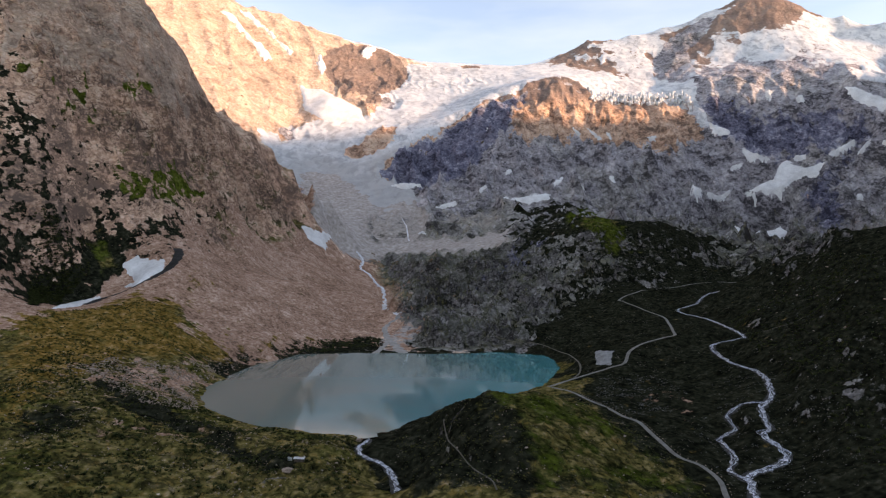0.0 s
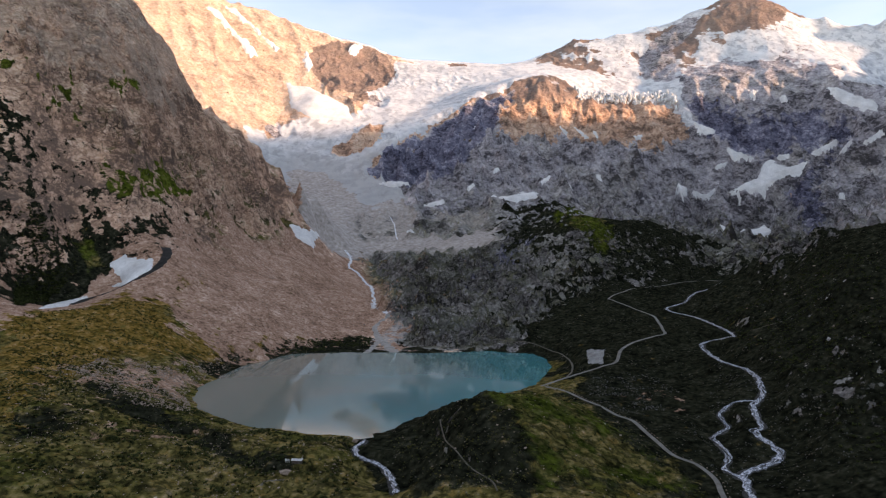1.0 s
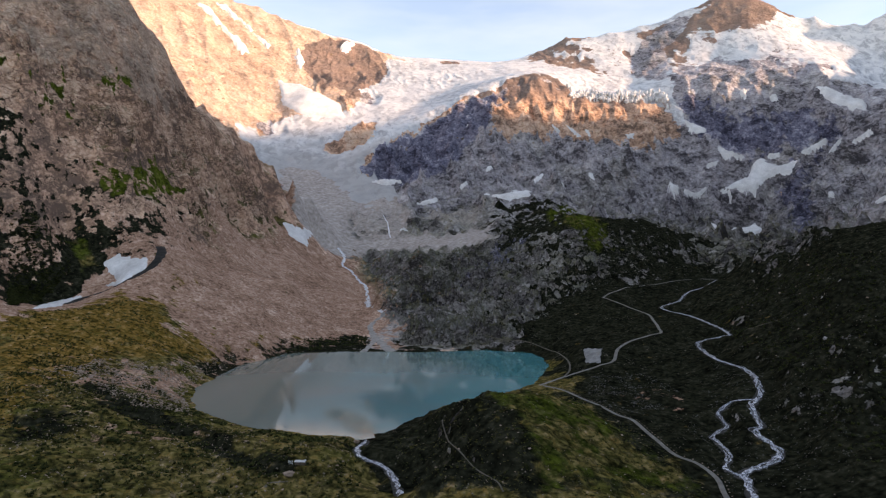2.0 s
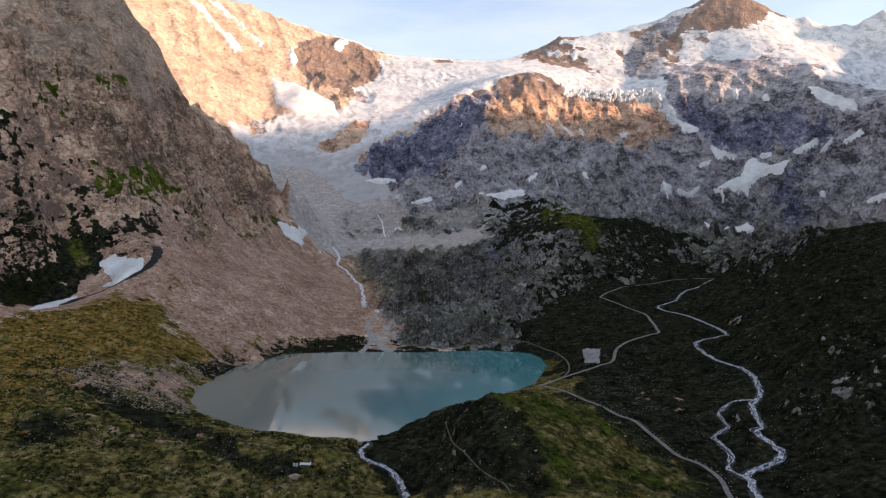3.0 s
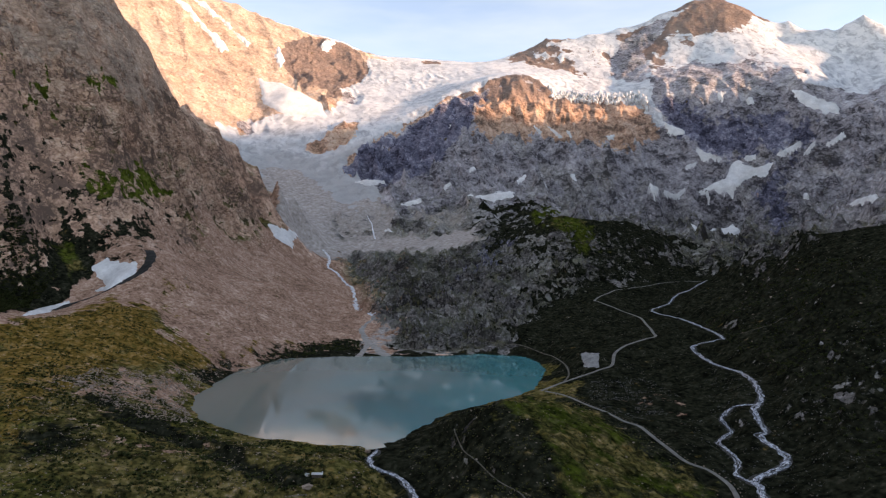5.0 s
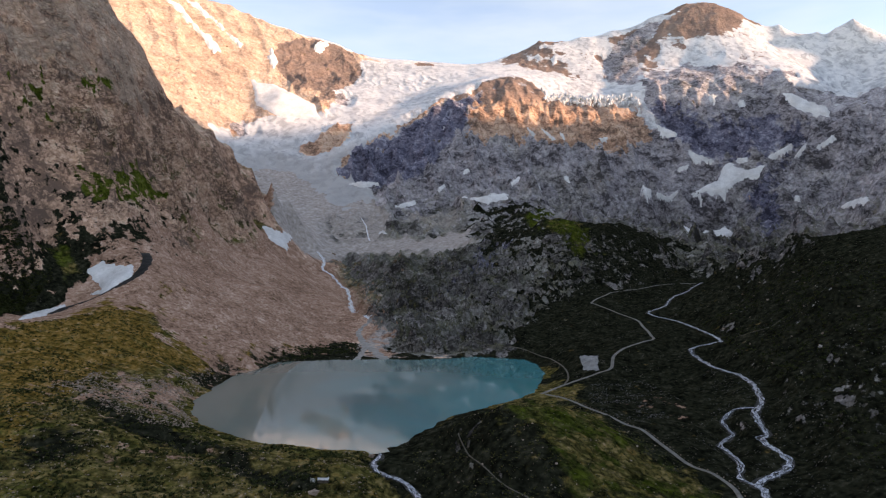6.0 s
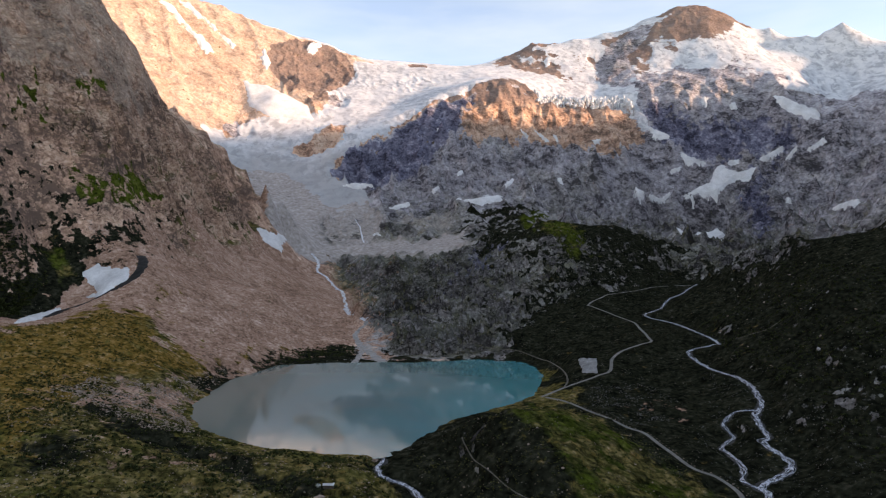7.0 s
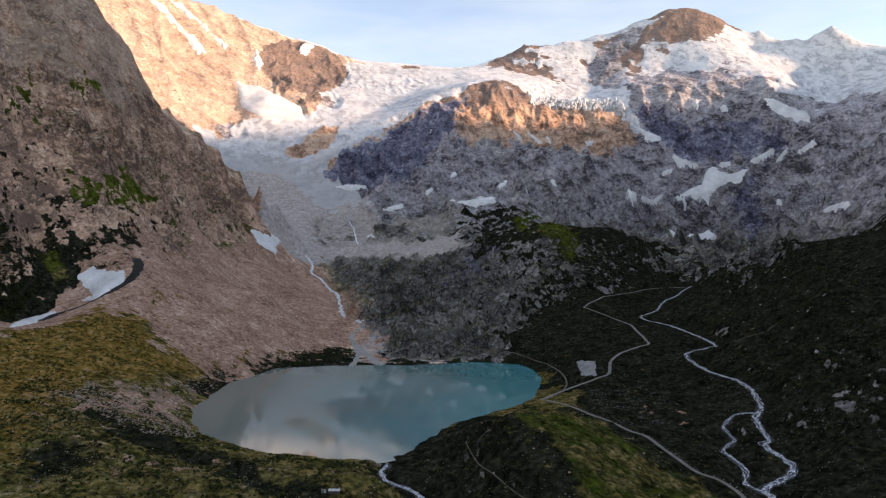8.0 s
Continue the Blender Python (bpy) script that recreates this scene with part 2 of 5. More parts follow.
def simple(name, size, stops, rough=0.9, bump=0.3, depth=0.3, spec=0.2):
    n = Nodes(name)
    v = n.math("ADD", n.math("MULTIPLY", n.noise(size, 7, 0.6), 0.6), n.math("MULTIPLY", n.noise(size * 0.12, 5, 0.65), 0.4))
    return n.finish(n.ramp(v, *stops), rough, n.bump(v, bump, depth), spec)


def lake_material():
    n = Nodes("glacial_water")
    side = n.node("ShaderNodeSeparateXYZ", Vector=n.pos).outputs["X"]
    # Greyer left side: the slopes' reflection put into the water colour.
    mirror_side = n.step(n.math("ADD", side, n.math("MULTIPLY", n.math("SUBTRACT", n.noise(150, 4, 0.5, 0.8), 0.5), 260)), -190, 110)
    milk = n.mix(mirror_side, (0.175, 0.21, 0.185), (0.042, 0.23, 0.24))
    ripple = n.math("ADD", n.math("MULTIPLY", n.noise(9, 4, 0.5, 0.0, (1, 1, 1)), 0.7), n.noise(2.2, 3, 0.5))
    n.bsdf.inputs["IOR"].default_value = 1.40
    return n.finish(milk, 0.045, n.bump(ripple, 0.04, 0.10), 0.75)


def stream_material(name, shift=0.0):
    n = Nodes(name)
    v = n.math("ADD", n.math("MULTIPLY", n.noise(2.6, 6, 0.7, 1.2), 0.65), n.math("MULTIPLY", n.noise(0.9, 4, 0.6), 0.35))
    col = n.ramp(v, (0.43 - shift, (0.022, 0.028, 0.034)), (0.49 - shift, (0.15, 0.165, 0.19)), (0.535 - shift, (0.62, 0.65, 0.74)), (0.60 - shift, (0.84, 0.84, 0.84)))
    return n.finish(col, 0.35, n.bump(v, 0.6, 0.3), 0.4)


LAND = land_material()
WATER = lake_material()
STREAM = stream_material("white_water")
FOAM = stream_material("foaming_water", 0.09)
ROAD_MAT = simple("road_gravel", 9, [(0.35, (0.125, 0.117, 0.102)), (0.5, (0.185, 0.172, 0.152)), (0.65, (0.27, 0.252, 0.228))], 0.9, 0.2, 0.05)
PATH_MAT = simple("trodden_earth", 5, [(0.35, (0.06, 0.052, 0.040)), (0.5, (0.11, 0.095, 0.075)), (0.65, (0.17, 0.15, 0.12))], 0.95, 0.3, 0.1)
LOT_MAT = simple("pale_gravel", 8, [(0.35, (0.13, 0.128, 0.122)), (0.5, (0.24, 0.235, 0.226)), (0.65, (0.36, 0.355, 0.345))], 0.9, 0.2, 0.05)
# Near-black colour of the strip that paints the moraine's inner shadow.
SHADE_STRIP_MAT = simple("shadow_strip", 8, [(0.35, (0.0096, 0.0096, 0.0096)), (0.5, (0.0208, 0.0192, 0.0176)), (0.65, (0.048, 0.0448, 0.04))], 0.8, 0.4, 0.3)
SNOW_MAT = simple("old_snow", 40, [(0.34, (0.54, 0.525, 0.51)), (0.5, (0.70, 0.685, 0.67)), (0.62, (0.83, 0.815, 0.80))], 0.7, 0.3, 0.6)
BED_MAT = simple("wet_gravel", 4, [(0.38, (0.014, 0.014, 0.014)), (0.5, (0.032, 0.031, 0.029)), (0.64, (0.12, 0.113, 0.105))], 0.8, 0.5, 0.3)
SILT_MAT = simple("grey_silt", 7, [(0.36, (0.19, 0.172, 0.155)), (0.5, (0.29, 0.268, 0.245)), (0.64, (0.42, 0.395, 0.365))], 0.6, 0.2, 0.1)
ROCK_MAT = simple("boulder_stone", 6, [(0.35, (0.15, 0.108, 0.082)), (0.5, (0.30, 0.222, 0.175)), (0.65, (0.50, 0.40, 0.33))], 0.95, 0.5, 0.4, 0.1)
SHRUB_MAT = simple("dwarf_shrub", 5, [(0.38, (0.016, 0.0208, 0.008)), (0.5, (0.0384, 0.0464, 0.016)), (0.65, (0.0832, 0.0896, 0.032))], 0.9, 0.2, 0.1, 0.05)
TURF_MAT = simple("grass_tussock", 5, [(0.38, (0.032, 0.0352, 0.0112)), (0.5, (0.08, 0.08, 0.024)), (0.65, (0.176, 0.147, 0.056))], 0.9, 0.2, 0.1, 0.05)
TIMBER_MAT = simple("dark_timber", 1.5, [(0.35, (0.048, 0.0384, 0.0288)), (0.5, (0.088, 0.0688, 0.0528)), (0.65, (0.136, 0.109, 0.08))], 0.8, 0.3, 0.05)
ROOF_MAT = simple("pale_sheet_roof", 2.0, [(0.35, (0.8, 0.8, 0.784)), (0.5, (0.84, 0.84, 0.84)), (0.65, (0.84, 0.84, 0.84))], 0.5, 0.1, 0.03, 0.4)
ICE_MAT = simple("broken_ice", 14, [(0.36, (0.46, 0.475, 0.49)), (0.5, (0.66, 0.665, 0.67)), (0.62, (0.82, 0.815, 0.81))], 0.6, 0.3, 0.6)
GREY_ROCK_MAT = simple("grey_stone", 6, [(0.35, (0.045, 0.044, 0.043)), (0.5, (0.10, 0.097, 0.093)), (0.65, (0.21, 0.203, 0.195))], 0.95, 0.5, 0.4, 0.1)

# ---- shape of the land ----
# Ridge, slope and valley lines (x, y, z) with their cover: g meadow, d dark shrubs (valley shade in the tone),
# s scree, r brown rock, f pale rock, b grey blocks, i ice and snow, l lush turf, o olive turf,
# n rock with blue shade and haze in its colour, m grey moraine gravel.
LINES = {
    "left_shoulder": ("r", [(-693, 1350, 685), (-685, 1390, 659), (-667, 1450, 624), (-657, 1520, 567), (-658, 1580, 529), (-637, 1660, 497), (-603, 1750, 475), (-575, 1820, 442), (-540, 1900, 395), (-502, 1980, 360), (-468, 2080, 318), (-438, 2150, 243), (-860, 1300, 800), (-1000, 1200, 900), (-1250, 1050, 1000)]),
    "left_face": ("r", [(-677, 1000, 443), (-742, 1060, 573), (-690, 1130, 539), (-642, 1230, 529), (-654, 1070, 385), (-605, 1160, 404), (-564, 1068, 265), (-617, 1010, 256), (-540, 1250, 278), (-597, 1380, 401), (-514, 1500, 234), (-566, 1650, 360), (-487, 1200, 188), (-537, 1800, 281), (-1100, 700, 560), (-1300, 300, 620)]),
    "left_shrub": ("d", [(-651, 930, 273), (-637, 910, 189), (-595, 920, 124), (-611, 1000, 183), (-616, 880, 110), (-630, 935, 232), (-567, 970, 131)]),
    "left_bench": ("s", [(-556, 860, 76), (-532, 925, 84), (-509, 975, 120), (-474, 985, 137), (-491, 1010, 156)]),
    "moraine_crest": ("s", [(-518, 740, 80), (-513, 780, 79), (-493, 850, 79), (-468, 900, 96), (-448, 950, 121), (-456, 1000, 148), (-458, 1060, 151), (-456, 1150, 145), (-620, 600, 65), (-700, 400, 60)]),
    "moraine_flank": ("s", [(-408, 945, 89), (-345, 850, 43), (-298, 1000, 49), (-377, 1100, 97), (-304, 1200, 91), (-219, 1050, 6), (-259, 1100, 38), (-415, 1350, 119), (-444, 1750, 168), (-327, 1500, 100), (-248, 1430, 52), (-250, 1250, 21), (-262, 880, 16), (-529, 1950, 213), (-440, 2020, 169)]),
    "moraine_meadow": ("g", [(-420, 600, 51), (-428, 700, 58), (-417, 800, 72), (-369, 820, 55), (-334, 700, 33), (-339, 577, 40), (-336, 480, 39), (-257, 420, 24), (-292, 720, 23)]),
    "near_meadow": ("g", [(-245, 350, 22), (-169, 390, 6), (-203, 470, 16), (-103, 405, 0), (-262, 530, 26), (-150, 460, 11), (-91, 430, 8), (-95, 413, 8), (-75, 455, 9), (-58, 420, 2), (-150, 250, -5), (50, 200, -25), (-300, 150, 10), (0, 0, -45), (-150, -300, -10), (150, -400, 0)]),
    "lake_shore": ("g", [(-259, 651, 0), (-197, 575, -1), (-151, 538, 0), (-110, 528, 0), (-76, 521, 0), (-45, 532, 0), (-22, 572, 0), (9, 628, 0), (58, 673, 0), (100, 716, 0), (135, 820, 0)]),
    "lake_shore_far": ("d", [(127, 940, 0), (57, 965, 0), (-37, 940, 0), (-151, 944, 0), (-235, 926, 0), (-266, 840, 0), (-275, 762, 0)]),
    "lake_bed": ("s", [(-120, 700, -14), (0, 780, -14), (-160, 850, -14), (40, 860, -12), (-60, 640, -12), (-200, 720, -10), (-30, 920, -6), (-180, 900, -6)]),
    "delta": ("s", [(-138, 1135, 3), (-78, 1040, 3), (15, 1050, 2), (-173, 1564, 7), (-94, 1250, 21), (-264, 1800, 56), (-336, 1960, 117), (-113, 1500, 47), (-182, 1110, 7)]),
    "rocky_step": ("b", [(-59, 1500, 74), (-245, 2050, 133), (-265, 2302, 242), (-109, 1900, 152), (-7, 2000, 187), (20, 1400, 79), (102, 1500, 114), (138, 1330, 84), (-48, 1220, 25), (68, 1150, 32), (-470, 2350, 276), (-362, 2200, 190), (165, 2150, 228), (-134, 2350, 276), (34, 2400, 300)]),
    "knoll": ("d", [(267, 1564, 242), (217, 1560, 195), (380, 1600, 228), (486, 1620, 218), (594, 1600, 185), (649, 1560, 144)]),
    "knoll_front": ("b", [(270, 1400, 142), (186, 1430, 116), (243, 1260, 88), (153, 1170, 51), (404, 1430, 129)]),
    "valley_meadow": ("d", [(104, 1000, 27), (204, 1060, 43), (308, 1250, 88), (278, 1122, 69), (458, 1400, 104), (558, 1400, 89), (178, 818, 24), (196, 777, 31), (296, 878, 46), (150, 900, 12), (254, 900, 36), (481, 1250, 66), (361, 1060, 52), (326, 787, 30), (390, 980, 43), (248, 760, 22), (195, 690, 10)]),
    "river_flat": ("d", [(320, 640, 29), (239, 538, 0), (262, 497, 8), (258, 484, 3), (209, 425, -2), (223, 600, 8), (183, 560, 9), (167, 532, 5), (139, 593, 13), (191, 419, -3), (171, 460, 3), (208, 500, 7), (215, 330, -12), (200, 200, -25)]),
    "mound": ("g", [(68, 415, 30), (49, 404, 30), (41, 393, 19), (43, 482, 45), (28, 470, 40), (61, 470, 41), (3, 485, 7), (-18, 470, 2), (6, 502, 22), (96, 500, 35), (108, 455, 23), (137, 420, 6), (72, 375, 16), (6, 395, 15), (-1, 415, -4), (60, 300, 20), (60, 200, -5)]),
    "outlet_bed": ("d", [(-65, 520, 0), (-51, 484, -3), (-39, 459, -7), (-27, 437, -12), (-10, 280, -20)]),
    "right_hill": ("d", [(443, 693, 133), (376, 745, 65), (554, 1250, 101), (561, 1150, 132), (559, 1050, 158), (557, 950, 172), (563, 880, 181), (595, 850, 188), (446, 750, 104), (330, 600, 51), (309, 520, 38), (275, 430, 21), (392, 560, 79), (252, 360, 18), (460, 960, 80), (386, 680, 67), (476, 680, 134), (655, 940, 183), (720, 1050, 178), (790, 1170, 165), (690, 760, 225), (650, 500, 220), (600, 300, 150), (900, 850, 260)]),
    "back_valley": ("b", [(1240, 2722, 228), (1191, 2943, 252), (855, 2300, 201), (1170, 2400, 192), (950, 1500, 130), (900, 1900, 140), (1150, 2000, 150), (1250, 2400, 180), (700, 1950, 180), (1250, 1500, 200)]),
    "central_face": ("b", [(204, 2485, 360), (358, 2689, 451), (512, 3200, 751), (78, 3020, 729), (-106, 2700, 486), (39, 2700, 486), (295, 2850, 554), (550, 2850, 504), (630, 2650, 361), (833, 2950, 516), (473, 2450, 324), (-195, 2600, 404), (899, 2750, 369), (319, 2150, 266), (518, 2100, 226)]),
    "central_crest": ("r", [(-355, 2760, 517), (-219, 2920, 655), (-65, 3020, 775), (131, 3200, 926), (286, 3330, 1031), (408, 3360, 1060), (522, 3420, 1045), (619, 3450, 1007)]),
    "blue_face": ("b", [(1494, 3092, 533), (945, 3150, 652), (1207, 3250, 697), (1394, 3350, 863), (1643, 3250, 784), (1755, 2950, 516), (1441, 2850, 325), (1631, 2550, 285), (1820, 2600, 381), (1458, 2650, 243), (1874, 3150, 765), (1061, 3000, 468)]),
    "blue_crest": ("b", [(1198, 3520, 1056), (1386, 3480, 1070), (1576, 3420, 1030), (1904, 3300, 985), (1958, 3150, 821), (1996, 2850, 580)]),
    "ice_front": ("i", [(671, 3480, 989), (831, 3500, 988), (988, 3500, 982), (1128, 3500, 988)]),
    "glacier": ("i", [(-329, 2560, 366), (-447, 2720, 464), (-535, 2800, 510), (-774, 2850, 542), (-922, 3000, 696), (-748, 2950, 621), (-658, 3150, 779), (-373, 2900, 613), (-457, 3120, 759), (-363, 3280, 877), (-136, 3450, 976), (-244, 3250, 856), (-13, 3600, 1076), (212, 3600, 1108), (495, 3800, 1228), (704, 3650, 1121), (1044, 3700, 1101), (-670, 3350, 967), (-766, 3250, 929), (-527, 3600, 1076), (1548, 3800, 1262), (2141, 3600, 1204)]),
    "glacier_sky": ("i", [(-434, 4150, 1423), (-263, 4200, 1412), (-87, 4250, 1416), (137, 4250, 1393), (357, 4250, 1389)]),
    "far_ice": ("i", [(512, 4250, 1454), (1021, 4250, 1586), (1226, 4250, 1632), (1484, 4250, 1719), (772, 4000, 1356), (1129, 4000, 1356), (2201, 4000, 1463), (2526, 3950, 1482), (2398, 3600, 1012), (2591, 3700, 1200)]),
    "far_rock": ("r", [(740, 4250, 1567), (608, 4100, 1404), (762, 3950, 1306), (1705, 4300, 1830), (1770, 4300, 1845), (1915, 4280, 1833), (2048, 4200, 1753), (1185, 3950, 1341), (1377, 4100, 1532)]),
    "far_skyline": ("i", [(2116, 4150, 1675), (2292, 4100, 1635), (2486, 4000, 1553), (2561, 3950, 1553), (2651, 3900, 1598), (2737, 3850, 1518), (2881, 3600, 1365)]),
    "lit_crest": ("f", [(-1578, 3650, 1724), (-1454, 3750, 1683), (-1331, 3850, 1655), (-1230, 3900, 1650), (-1104, 3950, 1599), (-925, 4000, 1556), (-736, 4020, 1502), (-590, 4030, 1466), (-496, 4050, 1414), (-2000, 3500, 1750), (-2400, 3200, 1750)]),
    "lit_face": ("f", [(-1318, 3050, 1045), (-1227, 3400, 1238), (-1124, 2900, 820), (-964, 3050, 786), (-1014, 3400, 1086), (-882, 3250, 900), (-817, 3600, 1172), (-700, 3500, 1082), (-633, 3850, 1311), (-523, 3800, 1195), (-1526, 3200, 1289)]),
    "left_back": ("s", [(-760, 1900, 330), (-1000, 1900, 500), (-900, 2300, 420), (-1100, 2600, 600), (-1300, 2200, 800)]),
    "beyond": ("i", [(-1000, 4600, 1250), (-200, 4800, 1150), (700, 4800, 1150), (1700, 4700, 1500), (2600, 4300, 1200), (-2400, 4200, 1300)]),
    "west_ridge": ("r", [(1000, 0, 620), (1150, 500, 950), (1450, 1000, 1280), (1900, 1500, 1470), (2300, 1900, 1450), (2700, 2350, 1440), (3050, 2750, 1290), (1500, -800, 520), (2600, 800, 1200), (3600, 2300, 1000), (3600, 1200, 900)]),
    "behind": ("d", [(-900, -500, 180), (0, -1200, 40), (-1500, -1500, 350), (1200, -2200, 250), (0, -3000, 350), (-2500, 0, 800), (-3500, 2000, 1000), (3500, -1000, 400), (-3000, -3000, 400), (3000, -3500, 400), (0, -4800, 400), (-4500, 0, 800), (4600, 500, 700)]),
}

COVERS = "gdsrfbilonm"
_rng = np.random.RandomState(7)
_perm = np.concatenate([_rng.permutation(1024)] * 3)
_gx, _gy = np.cos(np.arange(1024) * 2.39996), np.sin(np.arange(1024) * 2.39996)


def gnoise(x, y):
    """Gradient noise, about -0.7 to 0.7."""
    xi, yi = np.floor(x).astype(np.int64), np.floor(y).astype(np.int64)
    fx, fy = x - xi, y - yi
    u, v = fx * fx * fx * (fx * (fx * 6 - 15) + 10), fy * fy * fy * (fy * (fy * 6 - 15) + 10)
    xi, yi = xi & 1023, yi & 1023

    def corner(ix, iy, dx, dy):
        h = _perm[_perm[ix] + iy]
        return _gx[h] * dx + _gy[h] * dy
    a = corner(xi, yi, fx, fy)
    b = corner(xi + 1, yi, fx - 1, fy)
    c = corner(xi, yi + 1, fx, fy - 1)
    d = corner(xi + 1, yi + 1, fx - 1, fy - 1)
    return (a + (b - a) * u) * (1 - v) + (c + (d - c) * u) * v


def fbm(x, y, size, octaves=5, gain=0.5):
    total, amp = 0, 1.0
    for o in range(octaves):
        total = total + amp * gnoise(x / size + 17.3 * o, y / size - 9.1 * o)
        size, amp = size / 2.03, amp * gain
    return total


def ridged(x, y, size, octaves=5, gain=0.5):
    total, amp, weight = 0, 1.0, 1.0
    for o in range(octaves):
        n = (1 - np.abs(gnoise(x / size + 31.7 * o, y / size + 5.9 * o)) * 2) ** 2 * weight
        total = total + amp * n
        weight = np.clip(n * 1.4, 0, 1)
        size, amp = size / 2.07, amp * gain
    return total


def spread(points, step):
    """Points along a smooth line through the given ones, about step apart."""
    p = np.array(points, float)
    q = np.vstack([2 * p[0] - p[1], p, 2 * p[-1] - p[-2]])
    out = []
    for i in range(1, len(q) - 2):
        n = max(1, int(np.linalg.norm(q[i + 1][:2] - q[i][:2]) / step))
        for t in np.arange(n)[:, None] / n:
            a, b, c, d = q[i - 1:i + 3]
            out.append(0.5 * (2 * b + (c - a) * t + (2 * a - 5 * b + 4 * c - d) * t ** 2 + (3 * b - a - 3 * c + d) * t ** 3)[None])
    return np.vstack([*[o.reshape(1, -1) for o in out], p[-1:]])


_knots = np.array([p for kind, pts in LINES.values() for p in pts], float)
_kinds = np.concatenate([[COVERS.index(kind)] * len(pts) for kind, pts in LINES.values()])
_k2 = _knots[:, :2] / 1000
_dist = np.sqrt(((_k2[:, None] - _k2[None]) ** 2).sum(-1))
_poly = np.c_[np.ones(len(_k2)), _k2]
_sys = np.block([[-_dist - 0.004 * np.eye(len(_k2)), _poly], [_poly.T, np.zeros((3, 3))]])
_coef = np.linalg.solve(_sys, np.r_[_knots[:, 2], 0, 0, 0])


def base(x, y):
    """The smooth height and the shares of the covers."""
    z, share = np.empty(len(x)), np.empty((len(x), len(COVERS)))
    member, k32 = np.eye(len(COVERS), dtype=np.float32)[_kinds], _k2.astype(np.float32)
    wx = x + 0.05 * np.hypot(x, y) * fbm(x, y, 120, 4) + 14 * fbm(x, y, 30, 3)
    wy = y + 0.05 * np.hypot(x, y) * fbm(x + 900, y, 120, 4) + 14 * fbm(x + 500, y, 30, 3)
    for i in range(0, len(x), 20000):
        s = slice(i, i + 20000)
        d = np.sqrt((x[s, None] / 1000 - _k2[:, 0]) ** 2 + (y[s, None] / 1000 - _k2[:, 1]) ** 2)
        z[s] = -d @ _coef[:-3] + _coef[-3] + _coef[-2] * x[s] / 1000 + _coef[-1] * y[s] / 1000
        d2 = ((wx[s, None] / 1000).astype(np.float32) - k32[:, 0]) ** 2
        d2 += ((wy[s, None] / 1000).astype(np.float32) - k32[:, 1]) ** 2
        d2 += np.float32(1e-5)
        np.multiply(d2, d2, out=d2)
        share[s] = np.reciprocal(d2, out=d2) @ member
    return z, share / share.sum(1, keepdims=True)


def line_distance(x, y, line):
    """Distance to a line of (x, y, z) points, and the line's height there."""
    best, height = np.full(len(x), 1e9), np.zeros(len(x))
    for a, b in zip(line[:-1], line[1:]):
        d = b[:2] - a[:2]
        t = np.clip(((x - a[0]) * d[0] + (y - a[1]) * d[1]) / (d @ d + 1e-9), 0, 1)
        r = np.hypot(x - a[0] - t * d[0], y - a[1] - t * d[1])
        near = r < best
        best[near], height[near] = r[near], (a[2] + t * (b[2] - a[2]))[near]
    return best, height


def polygon_distance(x, y, ring):
    """Signed distance to a closed ring of (x, y): negative inside."""
    p = np.array(ring, float)
    best, inside = np.full(len(x), 1e9), np.zeros(len(x), bool)
    for a, b in zip(p, np.roll(p, -1, 0)):
        d = b - a
        t = np.clip(((x - a[0]) * d[0] + (y - a[1]) * d[1]) / (d @ d + 1e-9), 0, 1)
        best = np.minimum(best, np.hypot(x - a[0] - t * d[0], y - a[1] - t * d[1]))
        cross = ((a[1] > y) != (b[1] > y))
        inside ^= cross & (x < (b[0] - a[0]) * (y - a[1]) / (b[1] - a[1] + 1e-12) + a[0])
    return np.where(inside, -best, best)


